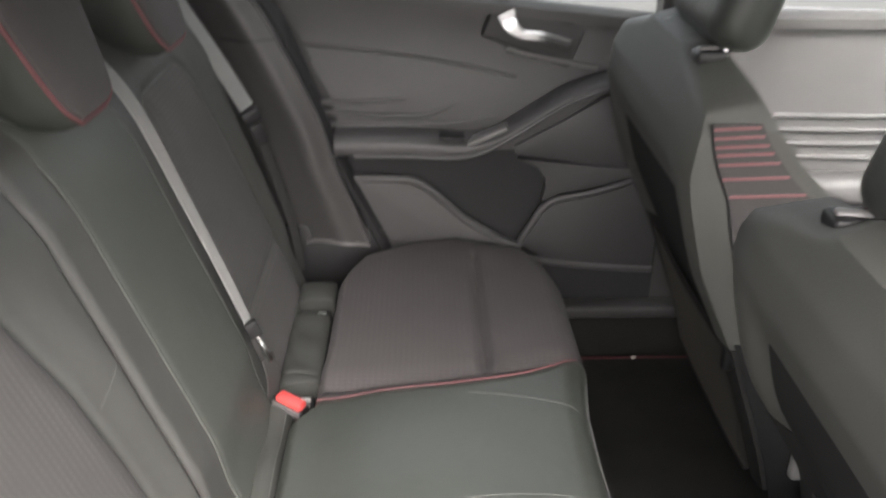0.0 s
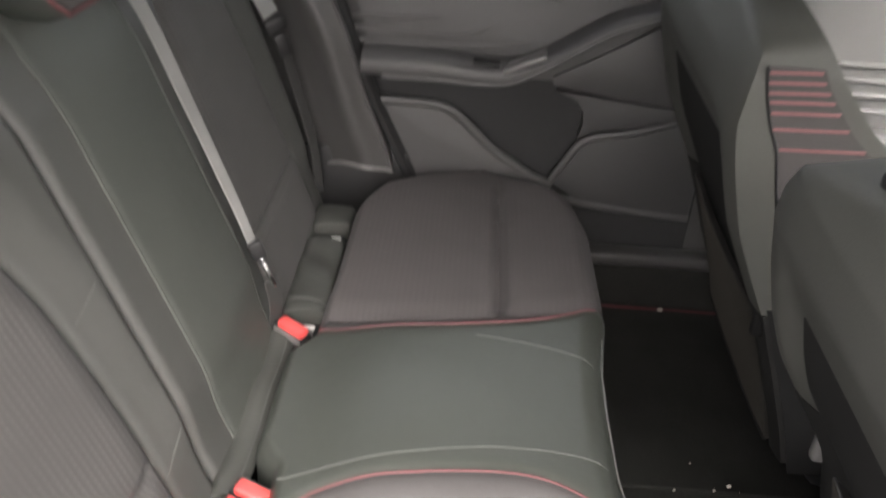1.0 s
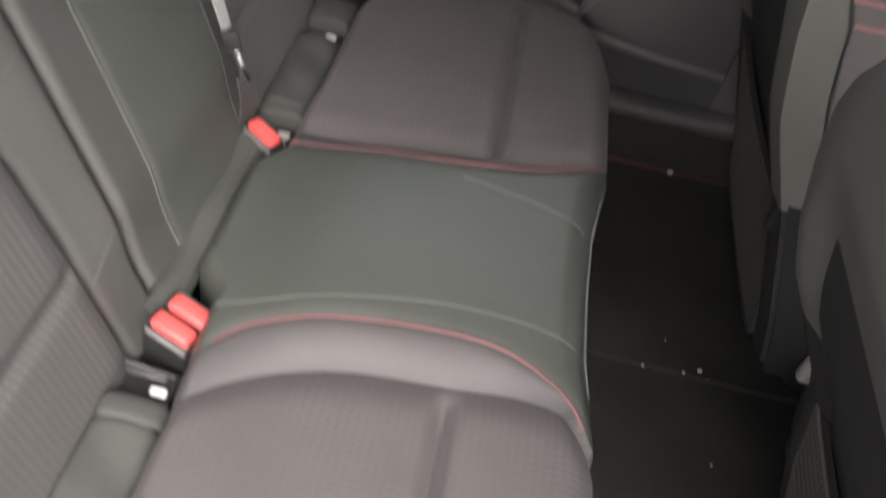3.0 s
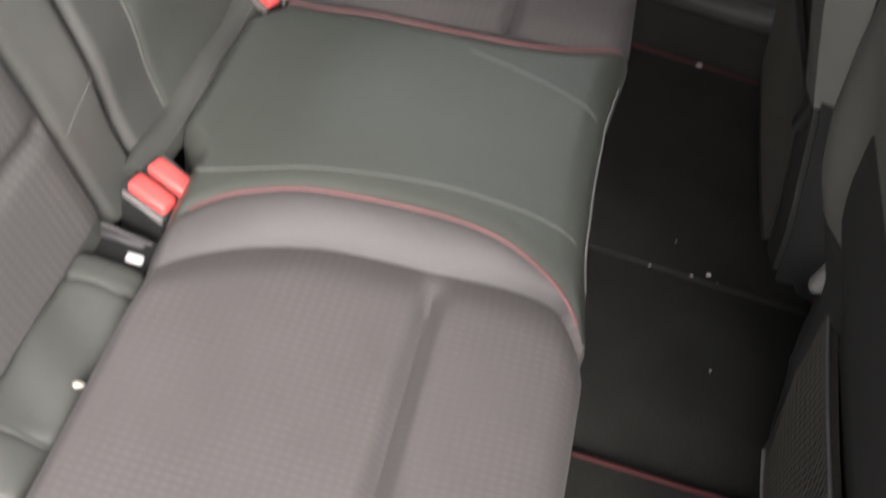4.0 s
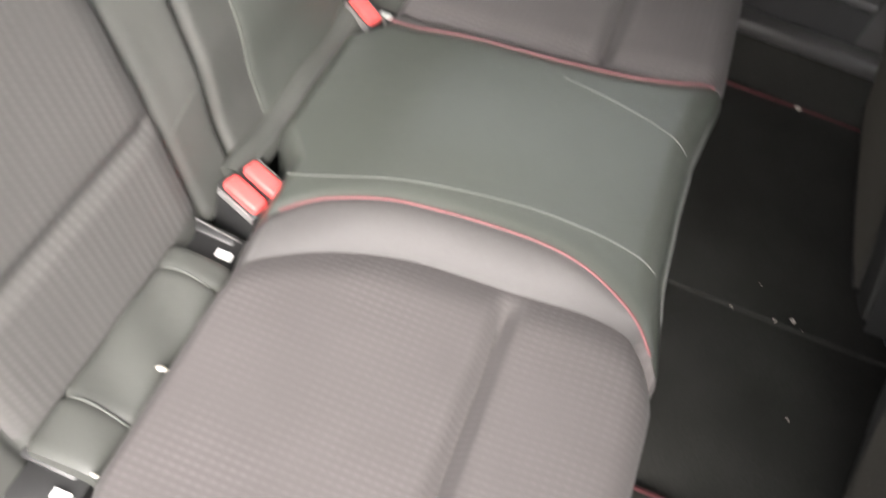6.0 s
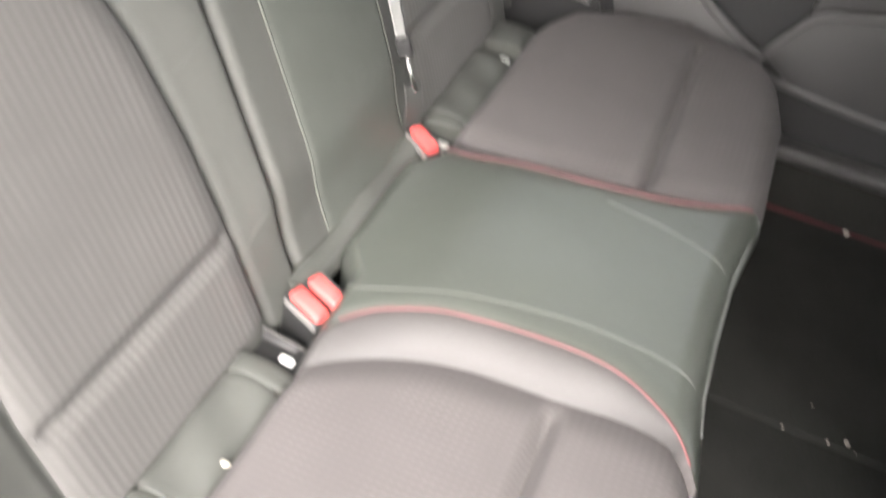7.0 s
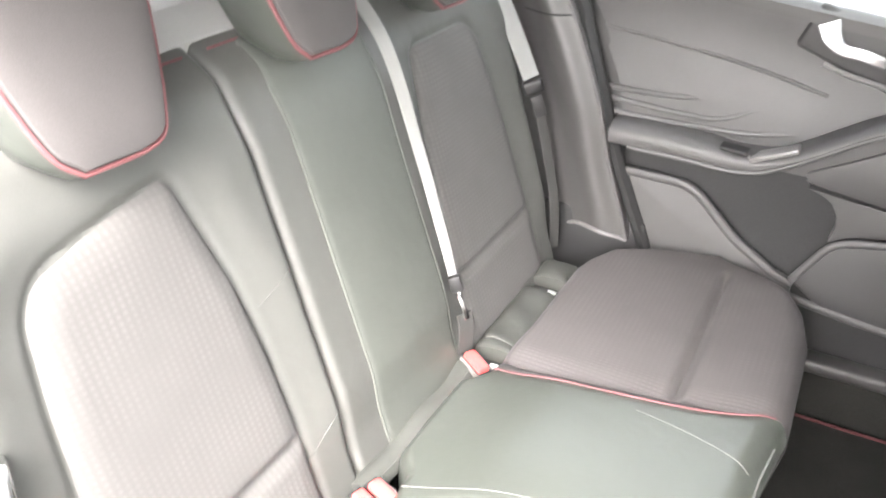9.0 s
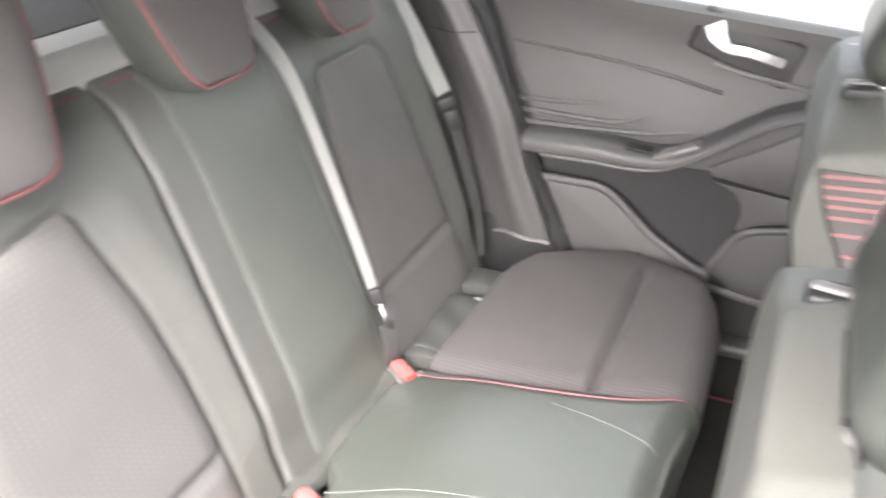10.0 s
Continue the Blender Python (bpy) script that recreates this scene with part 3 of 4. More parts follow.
# ---- belts ----
belt = thing("centre_seat_belt", (-0.02, 0.21, 0.30), "pale grey centre seat belt hanging down the backrest", "seat belt")
line = smooth_line([(-0.27, 0.164, 0.885), (-0.225, 0.179, 0.865), (-0.16, 0.194, 0.78), (-0.105, 0.203, 0.62), (-0.055, 0.198, 0.48), (-0.036, 0.194, 0.425)], 8)
part("strap", sweep(line, lambda t: band(0.026 - 0.010 * t, 0.003), (0.75, -0.45, 0.3)), WEB, belt)
for k in (-1, 1):
    part("tongue", rbox(-0.015 + 0.003 * k, 0.193 - 0.005 * k, 0.374, 0.008, 0.006, 0.046, 0.002, 2, (0, -18, 25)), STEEL, belt, "bright steel tongue blade")
part("stop", rbox(-0.029, 0.194, 0.410, 0.022, 0.012, 0.030, 0.004, 2, (0, -18, 25)), PLASTIC, belt, "black plastic belt stop")
line = smooth_line([(-0.011, 0.193, 0.36), (-0.006, 0.194, 0.32), (-0.010, 0.197, 0.27), (-0.015, 0.20, 0.22)], 6)
part("lower_strap", sweep(line, band(0.030, 0.003), (0.75, -0.45, 0.3)), WEB_SHADED, belt)

side_belt = thing("side_seat_belt", (-0.10, 0.63, 0.30), "pale grey seat belt hanging beside the far backrest", "seat belt")
line = smooth_line([(-0.30, 0.60, 1.02), (-0.22, 0.615, 0.86), (-0.145, 0.622, 0.72), (-0.094, 0.622, 0.62)], 8)
part("strap", sweep(line, band(0.036, 0.003), (0.75, -0.6, 0.3)), WEB, side_belt)
part("guide", rbox(-0.088, 0.622, 0.603, 0.040, 0.018, 0.028, 0.006, 3, (0, -20, 30)), PLASTIC, side_belt, "black plastic belt guide")
part("tongue", rbox(-0.076, 0.628, 0.565, 0.024, 0.008, 0.045, 0.003, 2, (0, -20, 30)), PLASTIC, side_belt, "dark belt tongue")
line = smooth_line([(-0.080, 0.628, 0.58), (-0.055, 0.640, 0.47), (-0.03, 0.645, 0.36), (-0.02, 0.64, 0.26)], 6)
part("lower_strap", sweep(line, band(0.022, 0.003), (0.75, -0.6, 0.3)), WEB_SHADED, side_belt)

near_belt = thing("side_seat_belt", (-0.10, -0.57, 0.50), "pale seat belt with a bright tongue beside the near backrest", "seat belt")
line = smooth_line([(-0.30, -0.62, 1.02), (-0.22, -0.615, 0.86), (-0.14, -0.59, 0.70), (-0.108, -0.558, 0.612)], 8)
part("strap", sweep(line, band(0.036, 0.003), (0.75, 0.6, 0.3)), WEB, near_belt)
part("tongue", rbox(-0.098, -0.540, 0.585, 0.030, 0.012, 0.048, 0.004, 2, (0, -20, -30)), STEEL, near_belt, "bright steel tongue")

# ---- side trim beside the far backrest ----
trim = thing("side_trim", (0.03, 0.68, 0.28), "tall grey plastic trim between the backrest and door", "car trim")


def trim_front(u, v):
    z = 0.305 + 0.66 * v
    right = ramp(z, (0.30, 0.33, 0.404, 0.46, 0.576, 0.68, 0.776, 1.0), (0.124, 0.119, 0.088, 0.066, 0.034, -0.008, -0.054, -0.20))
    left = ramp(z, (0.26, 0.54, 0.80, 1.0), (-0.03, -0.085, -0.21, -0.33))
    x = left + (right - left) * u
    return (x, 0.700 - 0.048 * ease((u - 0.05) / 0.65) + 0.016 * ease((u - 0.7) / 0.3), z + 0.022 * math.sin(math.pi * u) * (1 - v) ** 3 - 0.02 * (1 - u) * (1 - v))


part("panel", shell(trim_front, 24, 40, (0, 0.03, 0)), TRIM, trim)
pts = [trim_front(u, 0) for u in np.linspace(0.15, 1.0, 8)]
part("lower_lip", tube([(p[0], p[1] - 0.002, p[2]) for p in pts], 0.004, 3), SATIN, trim, "pale lower lip")
pts = [trim_front(1.0, v) for v in np.linspace(0, 1, 9)]
part("joint", tube([(a, b - 0.001, c) for a, b, c in [trim_front(u, 0.655) for u in np.linspace(0.25, 1, 6)]], 0.0015, 3), RUBBER, trim, "dark joint line")
part("edge_bead", tube([(p[0], p[1] - 0.001, p[2]) for p in pts], 0.0035, 3, (1, 0, 0)), DOOR_SOFT, trim, "paler edge bead")
bm = slab([(-0.45, 0.742, 0.10), (0.20, 0.742, 0.10), (0.16, 0.742, 0.36), (0.06, 0.742, 0.62), (-0.05, 0.742, 0.80), (-0.24, 0.70, 1.06), (-0.60, 0.70, 1.10)], (0, 0.02, 0), 0)
part("backing", bm, DOOR_DARK, trim, "dark plastic behind the trim")
bm = slab([(-0.14, 0.690, 0.10), (0.17, 0.690, 0.10), (0.15, 0.690, 0.335), (-0.12, 0.690, 0.34)], (0, 0.02, 0), 0.005)
part("foot_panel", bm, PLASTIC, trim, "dark lower panel")
seal = thing("door_seal", (0.10, 0.70, 0.30), "black rubber door seal round the rear opening", "door seal")
line = smooth_line([(0.166, 0.70, 0.25), (0.146, 0.70, 0.30), (0.102, 0.70, 0.395), (0.077, 0.70, 0.45), (0.043, 0.70, 0.535), (0.010, 0.70, 0.629), (-0.022, 0.70, 0.714), (-0.045, 0.70, 0.77), (-0.20, 0.68, 1.0)], 8)
part("strip", sweep(line, band(0.030, 0.03, 0.010), (0, 1, 0)), RUBBER, seal)

# ---- far rear door ----
door = thing("door_far_rear", (0.4, 0.74, 0.10), "dark plastic rear door card with a sweeping armrest", "car door", kind="structure")


def card_y(x, z):
    y = 0.715 + 0.03 * ease((z - 0.55) / 0.2)
    return y


def lower_rail(x):
    return ramp(x, (0.08, 0.105, 0.20, 0.225, 0.249, 0.325, 0.41, 0.445), (0.442, 0.442, 0.440, 0.434, 0.418, 0.347, 0.293, 0.282))


def arm_low(x):
    return soft(x, (0.05, 0.2, 0.284, 0.336, 0.374, 0.427, 0.477, 0.52, 0.61, 0.70), (0.505, 0.504, 0.501, 0.507, 0.523, 0.555, 0.589, 0.615, 0.648, 0.66))


def arm_top(x):
    return soft(x, (0.05, 0.2, 0.26, 0.31, 0.374, 0.427, 0.477, 0.52, 0.61, 0.70), (0.550, 0.550, 0.544, 0.541, 0.550, 0.580, 0.612, 0.638, 0.668, 0.68))


part("upper_card", shell(lambda u, v: (ramp(v, (0, 0.35, 1), (0.08, 0.05, -0.07)) * (1 - u) + 0.74 * u, card_y(0, 0.50 + (0.322 - 0.08 * u) * v) + 0.001 * math.sin(9 * u + 6 * v), 0.50 + (0.322 - 0.08 * u) * v), 40, 24, (0, 0.04, 0)), DOOR_SOFT, door, "soft grey upper door skin")
# lower card, coloured darker than the panels in front of it
part("lower_card", shell(lambda u, v: (0.06 + 0.69 * u, 0.735, 0.06 + 0.46 * v), 20, 16, (0, 0.03, 0)), DOOR_DEEP, door, "darker lower door card")
line = [Vector((x, 0.690, (arm_low(x) + arm_top(x)) / 2)) for x in np.linspace(0.06, 0.68, 48)]


def arm_section(t):
    x = 0.06 + 0.62 * t
    h = arm_top(x) - arm_low(x)
    return [(a * 1.0, b) for a, b in ((-0.036, -h * 0.15), (-0.034, -h * 0.34), (-0.026, -h * 0.46), (-0.012, -h * 0.5), (0.03, -h * 0.5), (0.03, h * 0.5), (-0.004, h * 0.49), (-0.020, h * 0.42), (-0.031, h * 0.28), (-0.035, h * 0.08))]


part("armrest", sweep(line, lambda t: [(-a, b) for a, b in arm_section(t)], (0, 0, 1)), DOOR_SOFT, door, "long padded armrest rising to the grab handle")
# tube in the armrest's own skin, shaped for the highlight along its underside
pts = [(x, 0.655, arm_low(x) + 0.004) for x in np.linspace(0.10, 0.67, 20)]
part("armrest_edge", tube(pts, 0.0045, 3), DOOR_SOFT, door, "rounded lower armrest edge")
for r, run in ((0.006, ((0.03, 0.599), (0.10, 0.599), (0.16, 0.602), (0.225, 0.608))), (0.0065, ((0.03, 0.579), (0.12, 0.574), (0.19, 0.572), (0.25, 0.576), (0.33, 0.612))), (0.007, ((0.03, 0.553), (0.13, 0.552), (0.22, 0.554), (0.30, 0.558), (0.39, 0.572))), (0.009, ((0.04, 0.524), (0.16, 0.522), (0.27, 0.524), (0.345, 0.540)))):
    pts = [(x, card_y(0, z) + 0.0015 + (0.005 if k == len(run) - 1 else 0), z) for k, (x, z) in enumerate(run)]
    part("ridge", tube(pts, r, 6), DOOR_SOFT, door, "moulded ridge in the door skin")
pts = [(-0.06, 0.716), (0.02, 0.708), (0.12, 0.698), (0.24, 0.683), (0.34, 0.666), (0.42, 0.648)]
part("crease", tube([(x, card_y(0, z) + 0.001, z) for x, z in pts], 0.004, 4), DOOR_SOFT, door, "soft crease across the door skin")
part("bowl_lip", tube([(0.40, 0.728, 0.705), (0.437, 0.724, 0.694), (0.50, 0.724, 0.682), (0.58, 0.728, 0.668)], 0.005, 4), SATIN, door, "pale lip below the handle bowl")
part("pull_cup", rbox(0.362, 0.672, 0.549, 0.085, 0.040, 0.010, 0.004, 2, (0, -24, 0)), SATIN, door, "grey switch plate in the armrest")
part("cup_recess", rbox(0.292, 0.674, 0.5425, 0.05, 0.03, 0.006, 0.002, 2, (0, 5, 0)), RUBBER, door, "dark pull recess")
# lower pocket: proud panels round a dark recess
edge = [(x, lower_rail(x)) for x in np.linspace(0.085, 0.445, 20)]
bm = slab([(0.085, 0.700, 0.20), *[(x, 0.700, z) for x, z in edge][::1], (0.445, 0.700, 0.20)], (0, 0.03, 0), 0.004, 3)
part("rear_panel", bm, DOOR_SOFT, door, "smooth grey panel below the pocket")
part("pocket_rail", sweep(smooth_line([(x, 0.699, z) for x, z in edge], 3), circle(0.009, 10, 0.6), (0, 1, 0)), DOOR_SOFT, door, "moulded diagonal pocket rail")
strut = smooth_line([(0.440, 0.700, 0.290), (0.462, 0.700, 0.33), (0.488, 0.700, 0.374), (0.52, 0.700, 0.394), (0.60, 0.700, 0.412), (0.735, 0.700, 0.46)], 5)
bm = slab([*strut, Vector((0.735, 0.700, 0.225)), Vector((0.62, 0.700, 0.232)), Vector((0.50, 0.700, 0.250))], (0, 0.03, 0), 0.004, 3)
part("speaker_panel", bm, DOOR_DARK, door, "dark speaker panel")
part("pocket_strut", sweep(strut, circle(0.008, 10, 0.6), (0, 1, 0)), DOOR_SOFT, door, "moulded strut beside the pocket")
lower_front = [(0.430, 0.706, 0.482), (0.458, 0.706, 0.472), (0.474, 0.706, 0.462), (0.487, 0.706, 0.440), (0.490, 0.706, 0.420), (0.484, 0.706, 0.385), (0.52, 0.706, 0.404), (0.60, 0.706, 0.420), (0.735, 0.706, 0.455), (0.60, 0.706, 0.4645)]
part("front_panel", slab(lower_front, (0, 0.025, 0), 0.002, 2), DOOR_SOFT, door, "smooth grey panel ahead of the pocket")
upper_front = [(0.425, 0.706, 0.493), (0.458, 0.706, 0.487), (0.60, 0.706, 0.468), (0.735, 0.706, 0.459), (0.735, 0.706, 0.62), (0.60, 0.706, 0.615), (0.52, 0.706, 0.565), (0.42, 0.706, 0.51)]
part("under_arm_panel", slab(upper_front, (0, 0.025, 0), 0.003, 2), DOOR_SOFT, door, "smooth grey panel below the grab handle")
part("kick_strip", sweep(smooth_line([(0.40, 0.705, 0.262), (0.50, 0.702, 0.246), (0.62, 0.702, 0.232), (0.735, 0.702, 0.225)], 4), circle(0.009, 10, 0.7), (0, 1, 0)), DOOR_SOFT, door, "moulded lower strip")
bm = shell(lambda u, v: (-0.09 + 0.87 * u, 0.722 + 0.05 * v, 0.828 - 0.10 * (-0.09 + 0.87 * u) + 0.012 * math.sin(math.pi * v)), 12, 6, (0, 0, -0.02))
part("window_ledge", bm, TRIM, door, "pale ledge below the window")
handle = part("handle_bowl", rbox(0.45, 0.738, 0.735, 0.19, 0.02, 0.085, 0.010, 3, (0, 20, 0)), DOOR_DARK, door, "dark handle bowl")
part("handle_lever", sweep(smooth_line([(0.392, 0.718, 0.776), (0.404, 0.710, 0.753), (0.426, 0.708, 0.737), (0.46, 0.706, 0.733), (0.518, 0.712, 0.717)], 5), lambda t: band(0.039 - 0.019 * min(1, 2 * t), 0.012, 0.004), (0, 1, 0)), STEEL, handle, "bright chrome door release")

bm = slab([(-0.02, 0.765, 0.825), (0.71, 0.765, 0.752), (0.665, 0.62, 1.14), (-0.15, 0.62, 1.12)], (0, 0.004, 0), 0)
setting("window_far_rear", bm, GLASS, "clear rear door window", "window")
sill = thing("door_sill", (0.35, 0.735, 0.09), "grey plastic sill plate below the far door", "door sill", kind="structure")
part("plate", rbox(0.40, 0.712, 0.118, 0.85, 0.05, 0.030, 0.010, 3), TRIM, sill)

# ---- far front door ----
fdoor = thing("door_far_front", (1.2, 0.74, 0.1), "grey front door card with horizontal trim strips", "car door", kind="structure")
part("card", shell(lambda u, v: (0.835 + 0.93 * u, 0.725 + 0.02 * v, 0.05 + 0.71 * v), 12, 20, (0, 0.04, 0)), DOOR_SOFT, fdoor)
for z in (0.565, 0.535, 0.505, 0.475):
    part("trim_strip", tube([(0.95, 0.732, z + 0.003), (1.3, 0.732, z), (1.75, 0.735, z)], 0.0055, 4), DOOR_SOFT, fdoor, "raised grey trim strip")
part("armrest", rbox(1.35, 0.70, 0.42, 0.80, 0.07, 0.06, 0.02, 3), DOOR_SOFT, fdoor)
bm = shell(lambda u, v: (0.86 + 0.95 * u, 0.722 + 0.05 * v, 0.765 + 0.012 * math.sin(math.pi * v)), 8, 6, (0, 0, -0.02))
part("window_ledge", bm, TRIM, fdoor, "pale ledge below the window")
bm = slab([(0.84, 0.765, 0.78), (1.75, 0.765, 0.76), (1.30, 0.62, 1.12), (0.78, 0.62, 1.14)], (0, 0.004, 0), 0)
pane = setting("window_far_front", bm, GLASS, "clear front door window", "window")
pane.visible_shadow = False

# ---- front seats ----
def seat_back_x(z):
    return ramp(z, (0.05, 0.213, 0.42, 0.50, 0.55, 0.60, 0.65, 0.70, 0.75, 0.85), (0.807, 0.752, 0.672, 0.632, 0.608, 0.592, 0.578, 0.568, 0.572, 0.600))


def front_seat(side, label, red, lift=0.0, shift=0.0):
    c = 0.36 * side
    th = thing("front_seat", (1.0, c, 0.0), label, "car seat", "front seats")

    def seat_rear(z):
        return seat_back_x(z) + shift * ease((z - 0.48) / 0.12) + 0.012 * (shift < 0) * hump(z - 0.40, 0.08)

    def half(z):
        return 0.262 - 0.014 * ease((z - lift - 0.725) / 0.03) - 0.15 * ease((z - lift - 0.748) / 0.062) ** 1.5 - 0.02 * ease((0.3 - z) / 0.2)

    def rear(z0, z1):
        def f(u, v):
            z = z0 + (z1 - z0) * v
            k = 2 * u - 1
            bulge = 0.010 * abs(k) ** 10 + 0.022 * ease((0.86 - abs(k)) / 0.22) * ease((0.72 - z) / 0.12)
            return (seat_rear(z) + bulge, c + half(z) * k, z)
        return f

    def depth(z0, z1):
        def f(u, v):
            k = abs(2 * u - 1)
            z = z0 + (z1 - z0) * v - lift
            d = ramp(z, (0.14, 0.45, 0.60, 0.632, 0.704, 0.764, 0.80, 0.835), (0.19, 0.20, 0.205, 0.202, 0.138, 0.082, 0.055, 0.045))
            return Vector((d * (0.78 + 0.22 * ease((k - 0.5) / 0.35)) - 0.014 * k ** 6, 0, 0.012))
        return f

    split = 0.43 if red else 0.51
    part("backrest", shell(rear(split, 0.808 + lift), 40, 44, depth(split, 0.808 + lift)), SHELL, th, "grey leatherette backrest")
    # lower back split off and darkened to hold the shade down there
    part("lower_cover", shell(rear(0.14, split - 0.002), 40, 30, depth(0.14, split - 0.002)), SHELL_DARK, th, "lower back, coloured darker for shade")
    tall = 0.32 if red else 0.435
    part("side_shield", shell(lambda u, v: (seat_rear(0.12 + tall * v) + 0.018 + 0.15 * u, c - side * (0.2635 - 0.018 * ease((0.3 - 0.12 - tall * v) / 0.2)), 0.12 + tall * v), 8, 20, (0, side * 0.004, 0)), SHIELD, th, "black plastic side shield")
    part("rear_panel", shell(lambda u, v: (seat_rear(0.28 + 0.42 * v) + 0.016, c + 0.175 * (2 * u - 1), 0.28 + 0.42 * v), 10, 20, (0.01, 0, 0)), SHELL_DARK, th, "dark flat rear panel")
    # map pocket
    def net(u, v):
        z = 0.142 + 0.258 * v
        inner = 0.245 - 0.050 * (1 - v) - 0.012 * math.sin(math.pi * v)
        y = c - side * inner + 2 * side * inner * u
        return (seat_rear(z) + 0.014 - 0.016 * (1 - v) - 0.010 * math.sin(math.pi * u) ** 0.6 * (0.4 + v), y, z)

    pocket = part("map_pocket", shell(net, 30, 12, (0.01, 0, 0)), NET, th, "black elastic net map pocket")
    cords = bmesh.new()
    for k in range(1, 56):
        for lean in (-0.16, 0.16):
            ends = [net(max(0.0, min(1.0, k / 56 + lean * (q - 0.5) * 0.9)), q) for q in (0.0, 0.2, 0.4, 0.6, 0.8, 1.0)]
            ring = []
            for p in ends:
                ring.append([cords.verts.new((p[0] - 0.0016 + dx, p[1] + dy, p[2])) for dx, dy in ((0, -0.0007), (-0.0009, 0), (0, 0.0007))])
            for lo, hi in zip(ring, ring[1:]):
                for q in (0, 1):
                    cords.faces.new((lo[q], lo[q + 1], hi[q + 1], hi[q]))
    part("netting", cords, CORD, pocket, "fine crossed elastic cords")
    # passenger pocket parts take dark copies of these colours, for the shade there
    part("hem", tube([Vector(net(u, 1.0)) for u in np.linspace(0, 1, 12)], 0.0018, 3), NET if red else HEM, pocket, "elastic hem")
    part("lower_hem", tube([Vector(net(u, 0.0)) for u in np.linspace(0, 1, 12)], 0.0042, 3), SHIELD if red else SATIN, pocket, "lower pocket bar")
    part("hook", rbox(seat_rear(0.40) + 0.004, c - side * 0.246, 0.410, 0.020, 0.018, 0.048, 0.007, 3), SHIELD if red else SATIN, pocket, "plastic pocket hook")
    part("seat_cushion", rbox(1.03, c, 0.30, 0.52, 0.50, 0.16, 0.05, 4, (0, -5, 0)), LEATHER, th, "grey seat cushion")
    part("base", rbox(1.06, c, 0.14, 0.40, 0.42, 0.20, 0.03, 3), PLASTIC, th, "black seat base")
    for k in (-0.2, 0.2):
        part("rail", rbox(1.20, c + k, 0.018, 0.46, 0.04, 0.036, 0.006), PLASTIC, th, "dark seat rail")
    # headrest
    mid = c - side * 0.045
    bm = rbox(0, 0, 0, 0.085, 0.25, 0.150, 0.040, 6, (0, 15, 0))
    bmesh.ops.translate(bm, vec=(0.682 + shift - 0.6 * lift, mid, 0.867 + 1.6 * lift), verts=bm.verts)
    head = part("headrest", bm, LEATHER, th, "grey leatherette headrest")
    for k in (-0.085, 0.085):
        part("post", tube([(0.622 + shift, mid + k, 0.78), (0.668 + shift, mid + k, 0.86 + lift)], 0.006, 2, (1, 0, 0)), STEEL, head, "bright steel headrest post")
        part("post_guide", rbox(0.624 + shift, mid + k, 0.801 + lift, 0.044, 0.034, 0.018, 0.006, 3), PLASTIC, head, "black post guide")
        part("collar", rbox(0.629 + shift, mid + k + 0.005 * side, 0.810 + lift, 0.046, 0.012, 0.008, 0.0035, 3, (0, 0, 12 * side)), SATIN, head, "pale release collar")
    if red:
        y = c - side * 0.262
        def seam_in(z):
            return ramp(z, (0.45, 0.68, 0.775), (0.064, 0.060, 0.018))

        def front_in(z):
            return ramp(z, (0.45, 0.655, 0.728, 0.775), (0.186, 0.184, 0.120, 0.080))

        def flank(u, v):
            z = 0.45 + 0.325 * v
            return (seat_rear(z) + seam_in(z) + (front_in(z) - seam_in(z)) * u, y - 0.0015 * (1 - 2 * abs(u - 0.5) ** 3), z)

        part("flank_panel", shell(flank, 12, 30, (0, 0.003 * side, 0)), CLOTH_SOFT, th, "grey cloth flank panel")
        part("flank_seam", tube([(seat_rear(z) + seam_in(z) - 0.002, y - 0.0005, z) for z in np.linspace(0.775, 0.46, 10)], 0.0018, 3, (0, 1, 0)), RUBBER, th, "dark seam beside the flank panel")
        for drop in (0, 0.012, 0.024, 0.035, 0.048, 0.068, 0.093):
            z = 0.768 - drop
            x0, x1 = seat_rear(z) + seam_in(z), seat_rear(z) + front_in(z) - 0.006
            part("red_line", sweep(smooth_line([(x0, y - 0.002, z), (0.5 * (x0 + x1), y - 0.003, z + 0.002), (x1, y - 0.002, z + 0.003)], 4), band(0.0022, 0.0046, 0.0008), (0, 0, 1)), PINK, th, "faded red woven line")
    return th


front_seat(-1, "grey leatherette driver's seat seen from behind", False, 0.0, -0.010)
front_seat(1, "grey passenger seat with red stitched lines on its flank", True, 0.025, 0.0)

console = thing("centre_console", (1.2, 0, 0), "dark plastic centre console between the front seats", "console")
part("body", rbox(1.30, 0, 0.15, 0.85, 0.18, 0.30, 0.03, 3), PLASTIC, console)

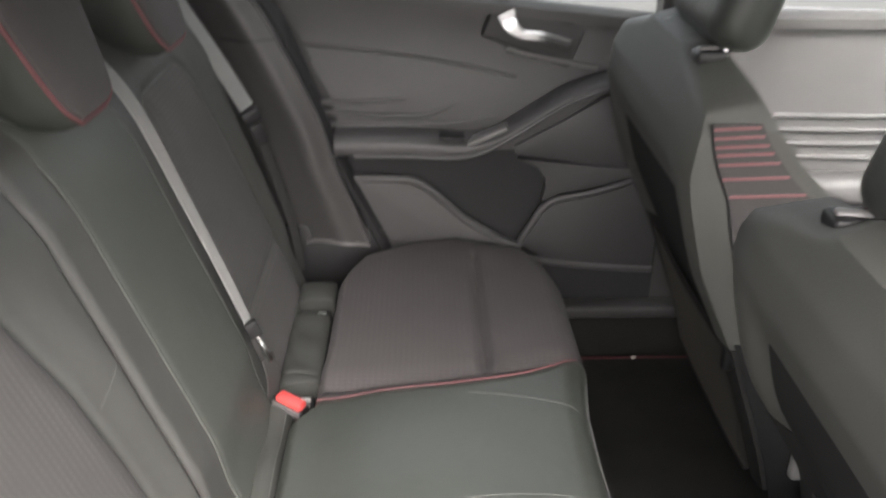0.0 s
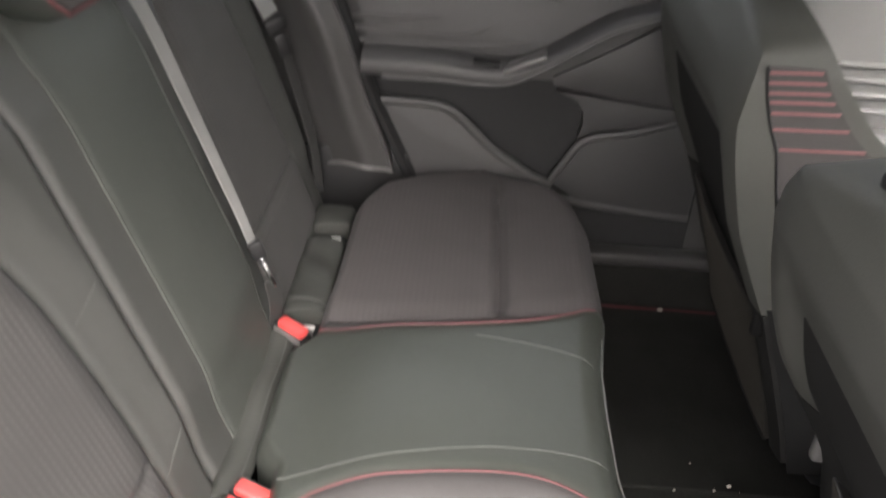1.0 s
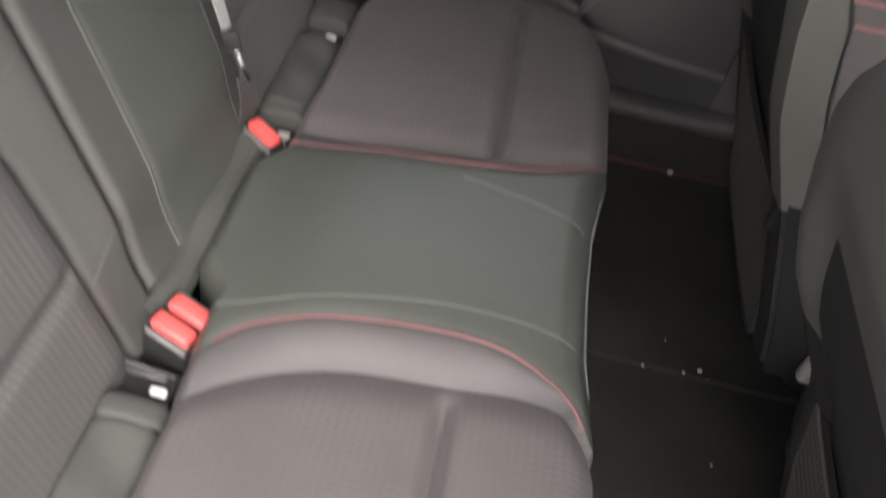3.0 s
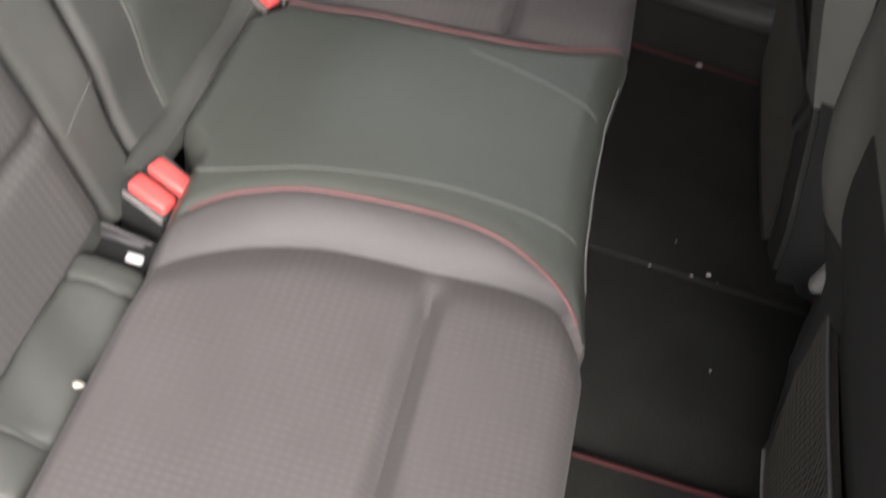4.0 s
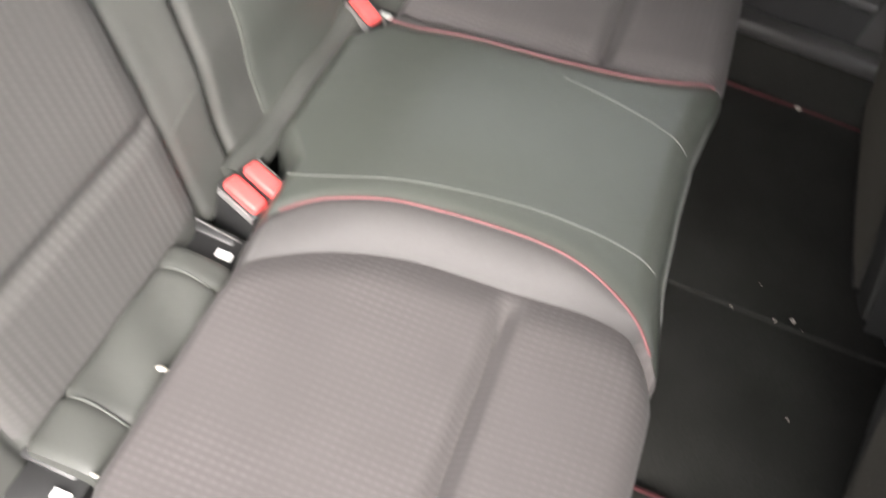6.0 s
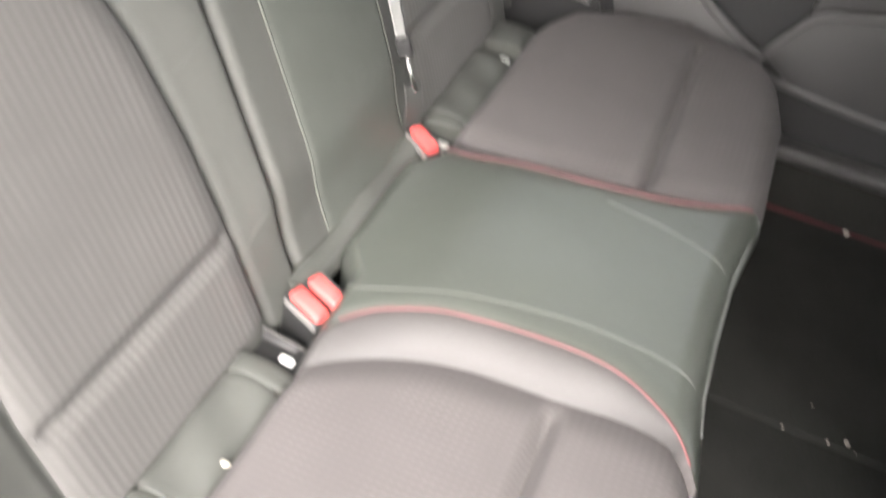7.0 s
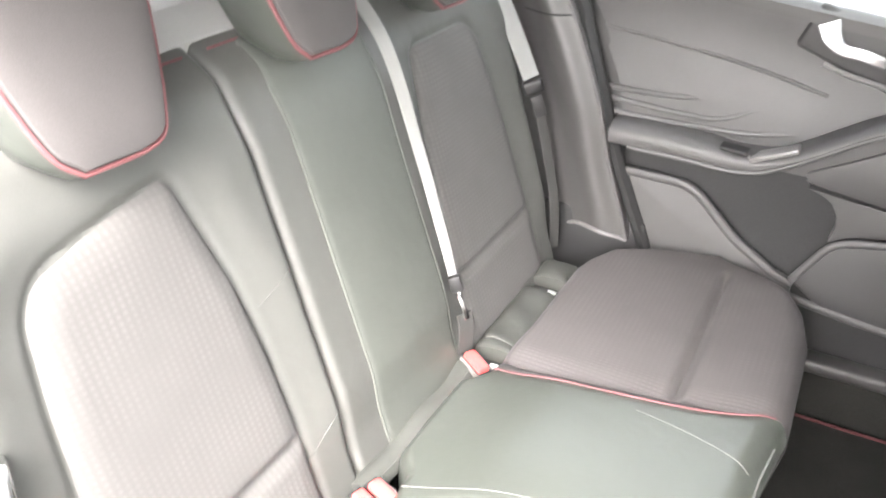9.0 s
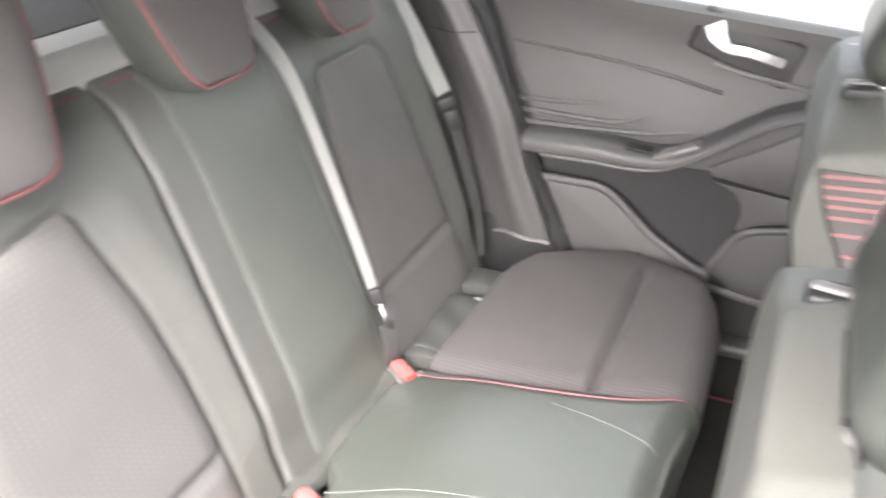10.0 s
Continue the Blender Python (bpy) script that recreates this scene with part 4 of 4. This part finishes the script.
# ---- parcel shelf ----
shelf = thing("parcel_shelf", (-0.55, 0, 0.84), "dark felt parcel shelf with a pale front strip", "shelf")
part("board", shell(lambda u, v: (-1.06 + 0.67 * u, -0.66 + 1.32 * v, 0.860 + 0.006 * math.sin(math.pi * v)), 8, 12, (0, 0, -0.02)), SHELF, shelf, "dark grey felt board")
# strip and lip: window light on the shelf put into a pale colour
part("front_strip", shell(lambda u, v: (-0.388 + 0.098 * u, -0.64 + 1.28 * v, 0.872 - 0.008 * (1 - u) ** 2), 6, 12, (0, 0, -0.018)), SHELF_LIT, shelf, "front strip coloured pale as if lit")
part("front_lip", shell(lambda u, v: (-0.289 + 0.045 * u, -0.64 + 1.28 * v, 0.872 - 0.028 * u ** 1.5), 6, 12, (0, 0, -0.018)), SHELF_LIT, shelf, "sloping front lip coloured pale as if lit")


# ---- floor mats ----
def mat(side, label):
    th = thing("floor_mat", (0.65, side * 0.42, 0), label, "floor mat", "rear floor mats")
    y0, y1, x0, x1 = 0.174, 0.682, 0.42, 0.93

    def f(u, v):
        return (x0 + (x1 - x0) * u, side * (y0 + (y1 - y0) * v), 0.001 + 0.003 * math.sin(7 * u + 3 * v) * 0.5)

    part("carpet", shell(f, 24, 24, (0, 0, -0.008)), MAT, th)
    pts = [(a, side * b, 0.0015) for a, b in ((x0, y0), (x1, y0), (x1, y1), (x0, y1), (x0, y0))]
    for p, q in zip(pts, pts[1:]):
        line = [Vector(p).lerp(Vector(q), t) for t in np.linspace(0, 1, 10)]
        part("binding", sweep(line, circle(0.0034, 6)), MAT if side > 0 and p[1] == q[1] and p[1] < 0.3 else BINDING, th, "dark red stitched binding")
    return th


mat(-1, "black carpet floor mat with a red stitched edge")
mat(1, "black carpet floor mat with a red stitched edge")


# ---- crumbs ----
def crumb(x, y, z, r, label):
    bm = bmesh.new()
    bmesh.ops.create_icosphere(bm, subdivisions=1, radius=r)
    for v in bm.verts:
        v.co *= random.uniform(0.6, 1.2)
        v.co.x *= 1.6
    bmesh.ops.translate(bm, vec=(x, y, z + r * 0.5), verts=bm.verts)
    ob = part("crumb", bm, CRUMB)
    tagged(ob, label, "crumb", "crumbs")


for x, y, z, r in ((0.716, 0.678, 0.003, 0.0045), (0.754, 0.185, 0.003, 0.003), (0.727, 0.173, 0.003, 0.0022), (0.659, 0.168, 0.003, 0.0018), (0.769, 0.174, 0.003, 0.0013), (0.763, 0.011, 0.006, 0.0016), (0.737, -0.208, 0.003, 0.0026), (0.698, 0.232, 0.003, 0.0011), (0.060, -0.385, 0.279, 0.0042), (0.062, -0.494, 0.276, 0.0030), (0.068, -0.372, 0.277, 0.0018), (0.090, -0.318, 0.300, 0.0014)):
    crumb(x, y, z, r, "small pale crumb lying on dark fabric")
